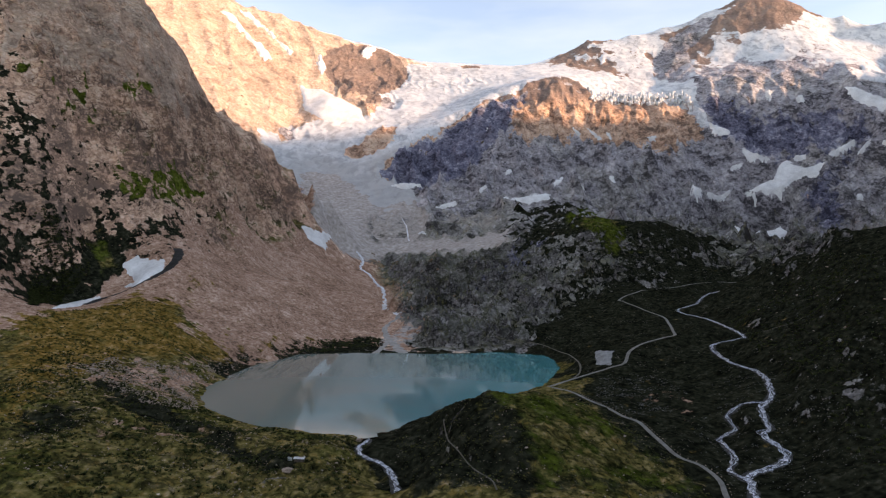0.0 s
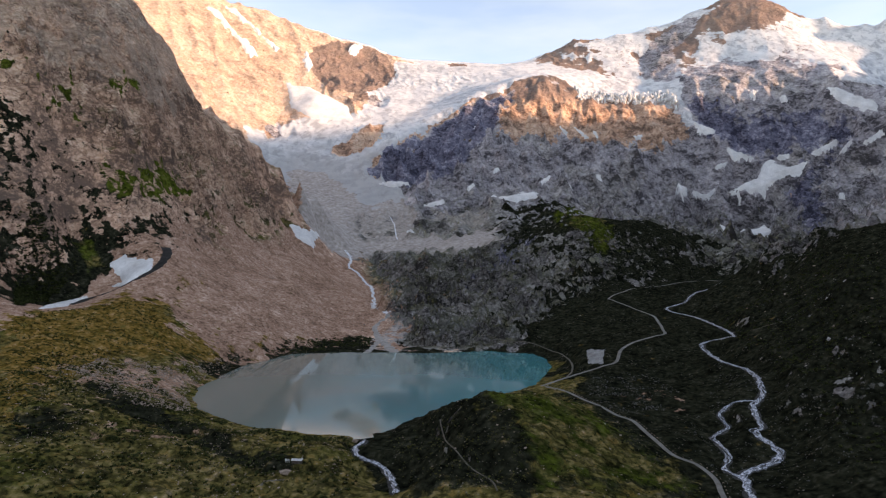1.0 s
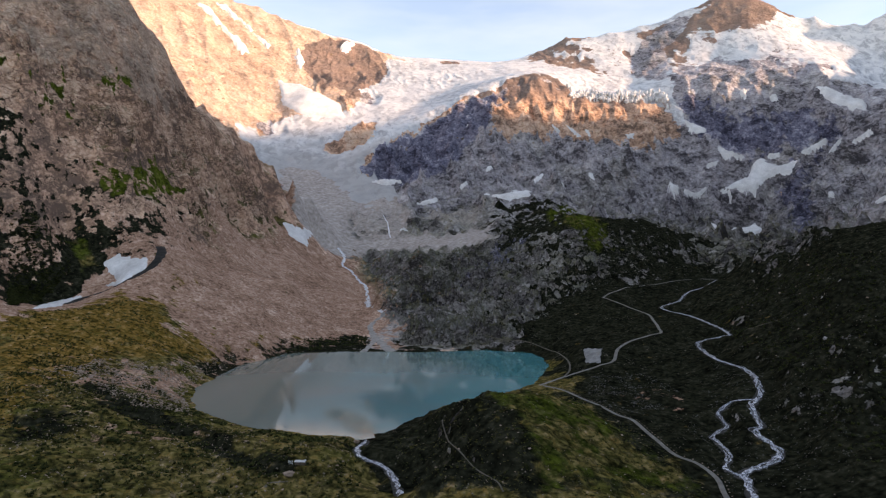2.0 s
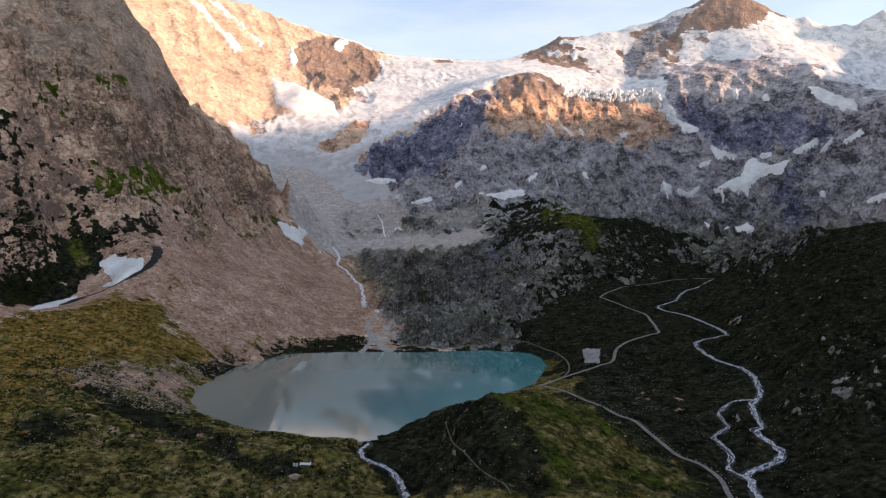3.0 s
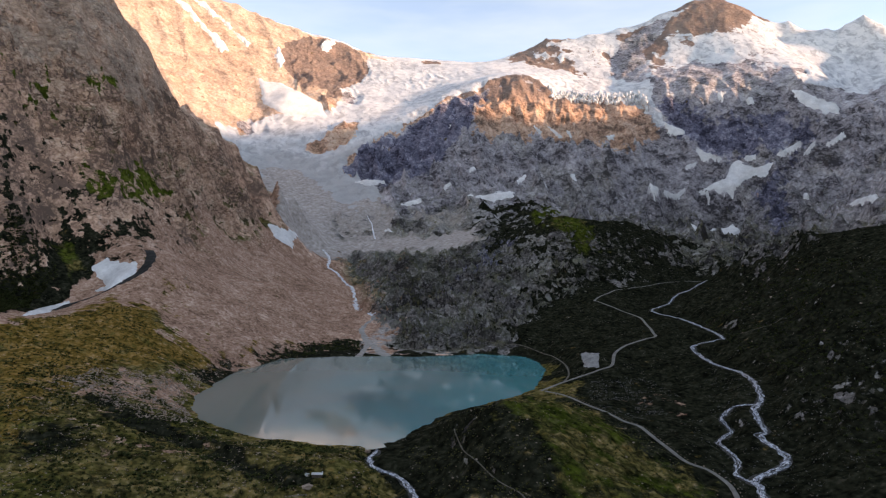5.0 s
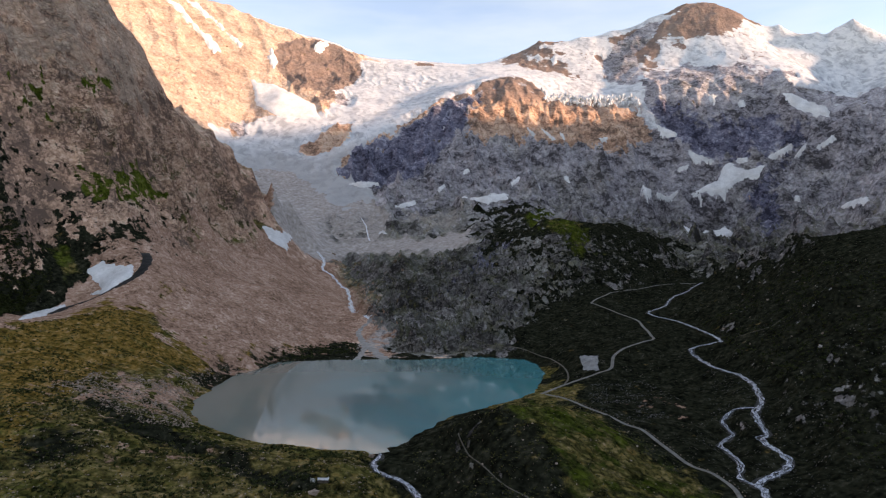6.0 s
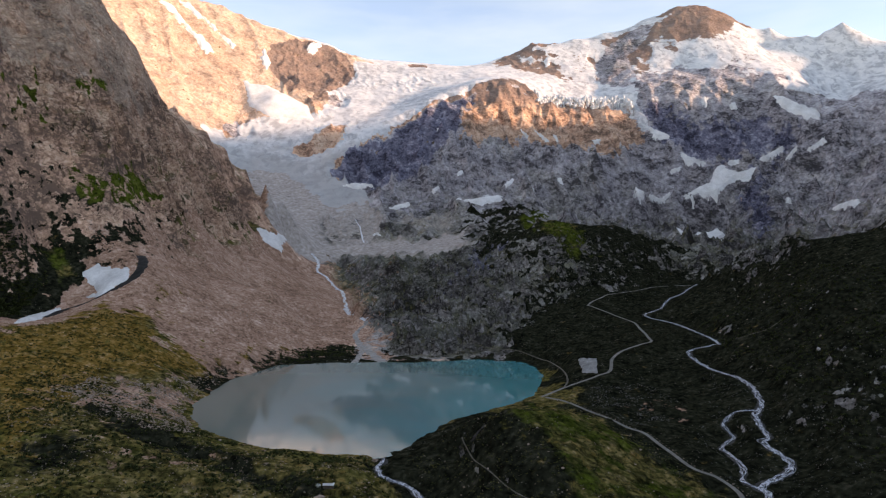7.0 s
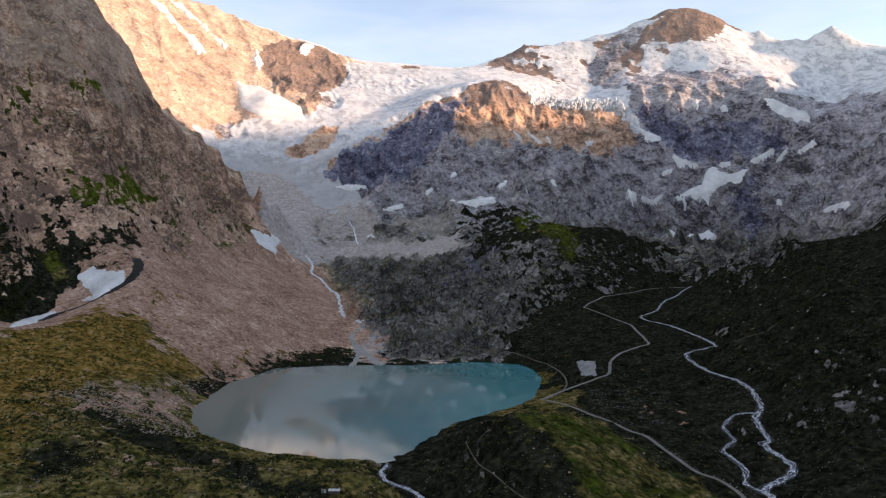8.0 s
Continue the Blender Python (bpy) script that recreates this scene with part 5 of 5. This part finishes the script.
braid("river", RIVER_BRANCH, 6.0, 4, "white side branch of the braided river", "river", 0.6, 0.19, 1.2, 0.7)


def snow_patch(ring, label, name="snow_patch"):
    """A lens of old snow with a ragged outline, lying on the slope inside a ring on the plan."""
    p, n = np.array(ring, float), 34
    mid = p.mean(0)
    _, _, axes = np.linalg.svd(p - mid)
    q = (p - mid) @ axes.T
    lo, hi = q.min(0), q.max(0)
    pad = 0.12 * (hi - lo) + 4
    u, v = np.meshgrid(np.linspace(lo[0] - pad[0], hi[0] + pad[0], n), np.linspace(lo[1] - pad[1], hi[1] + pad[1], n), indexing="ij")
    xy = mid + np.stack([u, v], -1) @ axes
    px, py = xy[..., 0].ravel(), xy[..., 1].ravel()
    far = math.hypot(*mid)
    rag = min(0.4 * (hi - lo).min(), 0.0045 * far)
    inner = -polygon_distance(px, py, ring) + rag * fbm(px, py, 1.5 * rag + 4, 4, 0.6) - 0.12 * rag
    thick = 0.6 + 0.0020 * far
    even = np.pad(ground_z(px, py).reshape(n, n), 3, mode="edge")
    for _ in range(1):
        even[1:-1, 1:-1] = (even[:-2, 1:-1] + even[2:, 1:-1] + even[1:-1, :-2] + even[1:-1, 2:] + even[1:-1, 1:-1]) / 5
    even = even[3:-3, 3:-3].ravel()
    z = even + np.clip(inner / (0.4 * rag + 1.5), -2.5, 1) * thick + thick * 0.6
    idx = np.arange(n * n).reshape(n, n)
    quads = np.stack([idx[:-1, :-1], idx[1:, :-1], idx[1:, 1:], idx[:-1, 1:]], -1).reshape(-1, 4)
    quads = quads[(inner[quads] > -0.6 * rag - 2).any(1)]
    if np.linalg.det(axes) < 0:
        quads = quads[:, ::-1]
    used, back = np.unique(quads, return_inverse=True)
    verts = np.c_[px, py, z][used]
    tagged(new(name, grid_mesh(name, verts, back.reshape(-1, 4), SNOW_MAT)), label, "snow", "snow patches")


SNOW_LABELS = {
    "bench": "old snow field behind the moraine", "scree": "long snow tongue at the foot of the rock wall",
    "lit": "sunlit snow patch on the pale rock ridge", "central": "small snow patch on the grey mountain", "blue": "snow patch on the dark rock face",
}
for _place, _rings in SNOW.items():
    for _ring_xy in _rings:
        snow_patch(_ring_xy, SNOW_LABELS[_place.split("_")[0]])
# Dark strip laid on the moraine's inner side, standing in for its shadow.
ribbon("gully", BAND, 17.0, SHADE_STRIP_MAT, "dark strip put in for the shadowed inner side of the moraine", "gully", 0.8, 0.3)


def lot():
    """A patch of pale gravel that follows the ground between its four corners."""
    p, k = np.array(LOT, float), 16
    u, v = np.meshgrid(np.linspace(0, 1, k), np.linspace(0, 1, k), indexing="ij")
    u2, v2 = u + 0.16 * gnoise(v * 4, u * 3), v + 0.16 * gnoise(u * 4 + 9, v * 3)
    xy = p[0] * ((1 - u2) * (1 - v2))[..., None] + p[1] * (u2 * (1 - v2))[..., None] + p[2] * (u2 * v2)[..., None] + p[3] * ((1 - u2) * v2)[..., None]
    z = ground_z(xy[..., 0].ravel(), xy[..., 1].ravel()) + 0.7
    edge = (u == 0) | (u == 1) | (v == 0) | (v == 1)
    z = z - 1.2 * edge.ravel()
    idx = np.arange(k * k).reshape(k, k)
    quads = np.stack([idx[:-1, :-1], idx[1:, :-1], idx[1:, 1:], idx[:-1, 1:]], -1).reshape(-1, 4)[:, ::-1]
    me = grid_mesh("parking_lot", np.c_[xy.reshape(-1, 2), z], quads, LOT_MAT)
    tagged(new("parking_lot", me), "pale gravel parking place beside the mountain road", "parking", kind="structure")


lot()



# ---- stones, shrubs and small things ----
def part(name, bm, material, parent, label=""):
    me = bpy.data.meshes.new(name)
    bmesh.ops.recalc_face_normals(bm, faces=bm.faces[:])
    bm.to_mesh(me)
    bm.free()
    me.materials.append(material)
    ob = new(name, me)
    ob.parent = parent
    if label:
        ob["label"] = label
    return ob


def box(bm, size, at, taper=0.0):
    made = bmesh.ops.create_cube(bm, size=1.0)["verts"]
    for v in made:
        k = 1 - taper if v.co.z > 0 else 1
        v.co = Vector((v.co.x * size[0] * k + at[0], v.co.y * size[1] * k + at[1], v.co.z * size[2] + at[2]))
    return made


def rock_mesh(seed, points=15):
    """An angular stone about 1 m across: the hull of scattered points."""
    rng = random.Random(seed)
    bm = bmesh.new()
    sx, sy, sz = rng.uniform(0.8, 1.2), rng.uniform(0.6, 1.0), rng.uniform(0.45, 0.8)
    for _ in range(points):
        v = Vector((rng.gauss(0, 1), rng.gauss(0, 1), rng.gauss(0, 1))).normalized() * rng.uniform(0.42, 0.55)
        bm.verts.new((v.x * sx, v.y * sy, v.z * sz + 0.12))
    hull = bmesh.ops.convex_hull(bm, input=bm.verts[:])
    bmesh.ops.delete(bm, geom=[g for g in hull["geom_interior"] if isinstance(g, bmesh.types.BMVert)], context="VERTS")
    bmesh.ops.triangulate(bm, faces=bm.faces[:])
    bmesh.ops.recalc_face_normals(bm, faces=bm.faces[:])
    me = bpy.data.meshes.new("boulder")
    bm.to_mesh(me)
    bm.free()
    me.materials.append(ROCK_MAT)
    return me


ROCKS = [rock_mesh(i) for i in range(12)]
ROCK_DATA = []
for _me in ROCKS:
    ROCK_DATA.append((np.array([v.co[:] for v in _me.vertices]), np.array([p.vertices[:] for p in _me.polygons])))


def tri_mesh(name, verts, tris, mat):
    me = bpy.data.meshes.new(name)
    me.vertices.add(len(verts))
    me.vertices.foreach_set("co", verts.astype(np.float32).ravel())
    me.loops.add(tris.size)
    me.loops.foreach_set("vertex_index", tris.astype(np.int32).ravel())
    me.polygons.add(len(tris))
    me.polygons.foreach_set("loop_start", np.arange(0, tris.size, 3, dtype=np.int32))
    me.update(calc_edges=True)
    me.materials.append(mat)
    return me


KEEP_OFF = [(np.asarray(l, float), w) for l, w in (
    (spread(ROAD, 10), 4.0), (spread(ROAD_UPPER, 10), 4.0), (spread(RIVER, 8), 3.0), (spread(RIVER_BRANCH, 8), 2.5), (spread(OUTLET, 6), 2.5))]


def free_places(rng, ring, count, clump=0.0, size=20.0):
    """Plan points in a ring, off the lake, the roads and the streams; clump: how strongly they gather."""
    p = np.array(ring, float)
    x = rng.uniform(p[:, 0].min(), p[:, 0].max(), count * 6)
    y = rng.uniform(p[:, 1].min(), p[:, 1].max(), count * 6)
    ok = (polygon_distance(x, y, ring) + 0.2 * size * fbm(x, y, size, 3) < 0) & (polygon_distance(x, y, LAKE) > 7)
    if clump:
        ok &= fbm(x + 333, y, size, 4) * clump + rng.uniform(-0.5, 0.5, len(x)) > 0.12
    x, y = x[ok][:count], y[ok][:count]
    for line, width in KEEP_OFF:
        if len(x):
            d, _ = line_distance(x, y, np.c_[line, np.zeros(len(line))])
            x, y = x[d > width], y[d > width]
    return x, y


def stones(name, label, ring, count, small, large, seed, clump=0.0, size=20.0, power=3.0, mat=None):
    rng = np.random.RandomState(seed)
    x, y = free_places(rng, ring, count, clump, size)
    z = ground_z(x, y)
    s = small + (large - small) * rng.uniform(0, 1, len(x)) ** power
    turn, kind = rng.uniform(0, 2 * math.pi, len(x)), rng.randint(0, len(ROCK_DATA), len(x))
    vs, ts, n = [], [], 0
    for i in range(len(x)):
        v, t = ROCK_DATA[kind[i]]
        c, q = math.cos(turn[i]), math.sin(turn[i])
        vs.append(np.c_[v[:, 0] * c - v[:, 1] * q, v[:, 0] * q + v[:, 1] * c, v[:, 2]] * s[i] + (x[i], y[i], z[i]))
        ts.append(t + n)
        n += len(v)
    tagged(new(name, tri_mesh(name, np.vstack(vs), np.vstack(ts), mat or ROCK_MAT)), label, "stones", kind="stuff")


MEADOW = [(-340, 420), (-250, 345), (-120, 340), (-45, 400), (-60, 515), (-120, 520), (-220, 590), (-300, 640), (-400, 620)]
MOUND = [(-40, 500), (10, 520), (60, 600), (110, 690), (150, 560), (165, 480), (180, 400), (120, 330), (30, 330), (-5, 400)]
SLOPE = ZONES["boulder_slope"][2]
STRAND = [(-300, 640), (-260, 600), (-210, 560), (-230, 640), (-255, 760), (-240, 860), (-200, 940), (-260, 960), (-320, 860), (-310, 740)]
VERGE = [(150, 570), (200, 560), (240, 640), (230, 720), (190, 740), (150, 680)]
RIVERSIDE = [(190, 400), (300, 420), (320, 560), (340, 700), (300, 720), (250, 600), (215, 560), (195, 470)]
HILLSIDE = [(260, 380), (420, 520), (520, 700), (520, 1000), (400, 950), (350, 760), (320, 560)]
CRAG_FOOT = ZONES["crags"][2]
KNOLL = [(170, 1150), (300, 1150), (460, 1300), (560, 1420), (480, 1600), (260, 1560), (180, 1400)]
SCREE = [(-440, 1000), (-440, 1500), (-300, 1600), (-170, 1200), (-240, 1000), (-330, 860)]
DELTA_GROUND = [(-220, 970), (120, 975), (60, 1080), (-60, 1250), (-180, 1250)]
stones("meadow_stones", "pale stones scattered over the rough meadow", MEADOW, 3600, 0.3, 1.7, 11, 3.0, 40)
stones("mound_stones", "pale stones scattered over the grassy mound", MOUND, 420, 0.3, 1.4, 12, 2.5, 30)
stones("boulder_field", "dense field of pinkish boulders on the moraine", SLOPE, 4200, 0.5, 3.0, 13, 1.2, 30)
stones("shore_stones", "stones along the shore of the lake", STRAND, 1500, 0.4, 2.2, 14, 0.8, 25)
stones("verge_stones", "rubble of pale stones beside the road", VERGE, 1100, 0.4, 2.0, 15, 3.0, 30, mat=GREY_ROCK_MAT)
stones("river_stones", "stones along the braided river", RIVERSIDE, 1300, 0.3, 1.7, 16, 1.0, 20, mat=GREY_ROCK_MAT)
stones("hillside_stones", "stones on the dark hillside", HILLSIDE, 420, 0.5, 2.6, 17, 3.0, 60, mat=GREY_ROCK_MAT)
stones("crag_boulders", "grey boulders among the crags", CRAG_FOOT, 1600, 1.2, 7.0, 18, 1.2, 60, mat=GREY_ROCK_MAT)
stones("knoll_stones", "stones and small crags on the dark knoll", KNOLL, 500, 0.8, 4.0, 19, 2.0, 60, mat=GREY_ROCK_MAT)
stones("scree_stones", "stones on the pinkish scree slope", SCREE, 2600, 0.5, 3.0, 20, 0.5, 40)
stones("delta_stones", "stones on the gravel delta", DELTA_GROUND, 900, 0.4, 2.0, 21, 0.8, 30, mat=GREY_ROCK_MAT)


def boulders(ring, count, small, large, seed, label, group, clump=0.0):
    """Larger stones, each an object of its own."""
    rng = np.random.RandomState(seed)
    x, y = free_places(rng, ring, count, clump, 25)
    z = ground_z(x, y)
    for i in range(len(x)):
        ob = new("boulder", ROCKS[rng.randint(len(ROCKS))])
        s = rng.uniform(small, large)
        ob.matrix_world = pose(x[i], y[i], z[i] - 0.06 * s, 0, 0, rng.uniform(0, 360)) @ Matrix.Diagonal((s, s, s * rng.uniform(0.7, 1.1), 1))
        tagged(ob, label, "boulder", group)


boulders(MOUND, 45, 1.2, 2.6, 31, "pale grey boulder lying in the mound's turf", "boulders on the mound")
boulders(MEADOW, 70, 1.2, 2.8, 32, "pale brownish boulder lying in the rough meadow", "boulders in the meadow", 0.6)
boulders(SLOPE, 60, 2.0, 5.0, 33, "pinkish boulder lying on the moraine slope", "boulders on the moraine")
boulders(HILLSIDE, 40, 2.0, 5.0, 34, "grey boulder on the dark shrubby hillside", "boulders on the hillside", 0.8)


def seracs(name, label, places, seed, wide, tall):
    """A crowd of broken ice blocks, joined: upright splinters with flat tops."""
    rng = np.random.RandomState(seed)
    z = ground_z(places[:, 0], places[:, 1])
    vs, ts, n = [], [], 0
    for (x, y), g in zip(places, z):
        v, t = ROCK_DATA[rng.randint(len(ROCK_DATA))]
        w, h, a = wide * rng.uniform(0.6, 1.3), tall * rng.uniform(0.5, 1.15), rng.uniform(0, 2 * math.pi)
        c, q = math.cos(a), math.sin(a)
        vs.append(np.c_[(v[:, 0] * c - v[:, 1] * q) * w, (v[:, 0] * q + v[:, 1] * c) * w * 1.3, v[:, 2] * h * 1.5] + (x, y, g))
        ts.append(t + n)
        n += len(v)
    tagged(new(name, tri_mesh(name, np.vstack(vs), np.vstack(ts), ICE_MAT)), label, "ice", kind="stuff")


def around(line, step, wobble, rows, gap, seed):
    """Plan points in rows beside a line."""
    rng = np.random.RandomState(seed)
    p = spread(line, step)
    return np.vstack([p + rng.uniform(-wobble, wobble, p.shape) + (0, gap * k) for k in range(rows)])


seracs("ice_cliff", "broken white ice cliff at the hanging glacier's edge", around(ICE_EDGE, 8, 6, 3, 13, 61), 61, 20, 44)


def big_boulder(x, y, size, label):
    ob = new("boulder", ROCKS[3])
    ob.matrix_world = pose(x, y, float(ground_z(x, y)[0]) - 0.1 * size, 0, 0, 25) @ Matrix.Diagonal((size * 1.25, size, size, 1))
    tagged(ob, label, "boulder", "landmark boulders")


big_boulder(-93, 413, 7.5, "large pale brown boulder beside the meadow track")
big_boulder(-336, 585, 8.0, "large pale boulder at the foot of the moraine")
big_boulder(-64, 508, 6.0, "rounded brown boulder at the lake's outlet")


def tufts(name, label, ring, count, small, large, seed, mat, clump=1.0, size=18.0, blades=16):
    """Low shrubs: clumps of many small pointed leaves, joined."""
    rng = np.random.RandomState(seed)
    x, y = free_places(rng, ring, count, clump, size)
    z, n = ground_z(x, y), len(x)
    s = small + (large - small) * rng.uniform(0, 1, n) ** 2
    a, tilt = rng.uniform(0, 2 * math.pi, (n, blades)), rng.uniform(0.15, 1.25, (n, blades))
    r, h = s[:, None] * rng.uniform(0.15, 0.6, (n, blades)), s[:, None] * rng.uniform(0.1, 0.55, (n, blades))
    root = np.stack([x[:, None] + np.cos(a) * r, y[:, None] + np.sin(a) * r, z[:, None] + h * 0.7 - 0.05], -1)
    out = np.stack([np.cos(a) * np.sin(tilt), np.sin(a) * np.sin(tilt), np.cos(tilt)], -1) * (s * 0.45)[:, None, None]
    wide = np.stack([-np.sin(a), np.cos(a), a * 0], -1) * (s * 0.22)[:, None, None]
    low = -0.35 * out
    verts = np.stack([root + low + wide, root + low - wide, root + out], 2).reshape(-1, 3)
    tagged(new(name, tri_mesh(name, verts, np.arange(len(verts)).reshape(-1, 3), mat)), label, "shrubs", kind="stuff")


tufts("meadow_shrubs", "low dark alpine shrubs in the meadow", MEADOW, 3200, 0.8, 3.0, 41, SHRUB_MAT, 2.0, 30)
tufts("meadow_grass", "tussocks of olive grass in the meadow", MEADOW, 3500, 0.6, 1.8, 42, TURF_MAT, 0.8, 22)
tufts("mound_grass", "tussocks of olive grass on the mound", MOUND, 2500, 0.5, 1.5, 43, TURF_MAT, 0.8, 16)
tufts("mound_shrubs", "dark low shrubs on the mound", MOUND, 900, 0.6, 1.8, 44, SHRUB_MAT, 1.6, 14)
tufts("slope_shrubs", "dark shrubs on the steep mountainside", ZONES["shrub_slope"][2], 1500, 2.0, 5.0, 45, SHRUB_MAT, 0.8, 30)
tufts("hill_shrubs", "dark alpine shrubs covering the hillside", HILLSIDE, 3000, 1.0, 3.2, 46, SHRUB_MAT, 0.9, 40)
tufts("shore_shrubs", "dark shrubs at the far shore of the lake", ZONES["shore_shrub"][2], 500, 1.5, 4.0, 47, SHRUB_MAT, 0.5, 20)
tufts("moraine_grass", "tussocks of brownish grass on the moraine", ZONES["moraine_turf"][2], 2500, 0.8, 2.4, 48, TURF_MAT, 1.0, 24)


def hut(x, y, turn):
    """A long low hut with a pale roof and a fence of posts at its end."""
    z = float(ground_z(x, y)[0])
    ob = new("hut")
    ob.matrix_world = pose(x, y, z, 0, 0, turn)
    bm = bmesh.new()
    box(bm, (7.0, 3.0, 2.4), (0, 0, 0.9))
    bmesh.ops.bevel(bm, geom=bm.edges[:], offset=0.05, segments=1)
    part("wall", bm, TIMBER_MAT, ob)
    bm = bmesh.new()
    for side in (-1, 1):
        v = [bm.verts.new(c) for c in ((-3.9, side * 2.0, 1.95), (3.9, side * 2.0, 1.95), (3.9, 0, 2.95), (-3.9, 0, 2.95))]
        bm.faces.new(v)
    bmesh.ops.solidify(bm, geom=bm.faces[:], thickness=0.12)
    part("roof", bm, ROOF_MAT, ob, "pale sheet-metal gable roof")
    bm = bmesh.new()
    box(bm, (0.9, 0.08, 1.8), (-1.5, -1.53, 0.95))
    part("door", bm, TIMBER_MAT, ob)
    bm = bmesh.new()
    box(bm, (0.6, 0.6, 0.9), (3.3, 0.2, 3.0), 0.1)
    part("chimney", bm, ROOF_MAT, ob)
    tagged(ob, "small dark timber hut with a pale roof in the meadow", "hut")
    fence = new("fence")
    fence.matrix_world = pose(x, y, z, 0, 0, turn) @ Matrix.Translation((-6.0, 0.5, 0))
    for i in range(4):
        bm = bmesh.new()
        box(bm, (0.22, 0.22, 2.6), (-i * 0.95, 0.25 * i, 0.9), 0.15)
        part("post", bm, ROOF_MAT, fence)
    for h in (0.9, 1.7):
        bm = bmesh.new()
        box(bm, (3.2, 0.08, 0.16), (-1.4, 0.4, h))
        part("rail", bm, ROOF_MAT, fence)
    tagged(fence, "weathered pale post-and-rail fence beside the hut", "fence")


hut(-89, 428, -4)


def conifer(x, y, height):
    """A small dark conifer: tapered trunk, drooping limbs with needle sprays."""
    rng = random.Random(5)
    z = float(ground_z(x, y)[0])
    ob = new("conifer")
    ob.location = (x, y, z)
    bm = bmesh.new()
    bmesh.ops.create_cone(bm, cap_ends=True, segments=7, radius1=0.05 * height, radius2=0.01 * height, depth=height, matrix=Matrix.Translation((0, 0, height / 2 - 0.2)))
    part("trunk", bm, TIMBER_MAT, ob)
    bm = bmesh.new()
    for _ in range(420):
        k = rng.uniform(0.08, 1.0)
        a, r = rng.uniform(0, 6.283), (1 - k) * height * 0.34 * rng.uniform(0.3, 1.1)
        c = Vector((math.cos(a) * r, math.sin(a) * r, k * height))
        o = Vector((math.cos(a), math.sin(a), -0.35)) * height * 0.09
        w = Vector((-math.sin(a), math.cos(a), rng.uniform(-0.4, 0.4))) * height * 0.035
        bm.faces.new([bm.verts.new(c + w), bm.verts.new(c - w), bm.verts.new(c + o)])
    part("crown", bm, SHRUB_MAT, ob)
    tagged(ob, "small dark conifer standing alone in the meadow", "tree")


conifer(-250, 470, 6.0)


def kerb_stones():
    """Stones set along the outer edge of the lower road."""
    p = spread(ROAD, 5.0)
    d = np.gradient(p, axis=0)
    d /= np.linalg.norm(d, axis=1, keepdims=True)
    side = p + np.c_[d[:, 1], -d[:, 0]] * 3.6
    rng = random.Random(9)
    for x, y in side:
        ob = new("kerb_stone", ROCKS[rng.randrange(len(ROCKS))])
        s = rng.uniform(0.8, 1.3)
        ob.matrix_world = pose(x, y, float(ground_z(x, y)[0]) - 0.05, 0, 0, rng.uniform(0, 360)) @ Matrix.Diagonal((s, s, s * 1.3, 1))
        tagged(ob, "pale rough stone set along the road's edge", "kerb stone", "stones along the road")


kerb_stones()
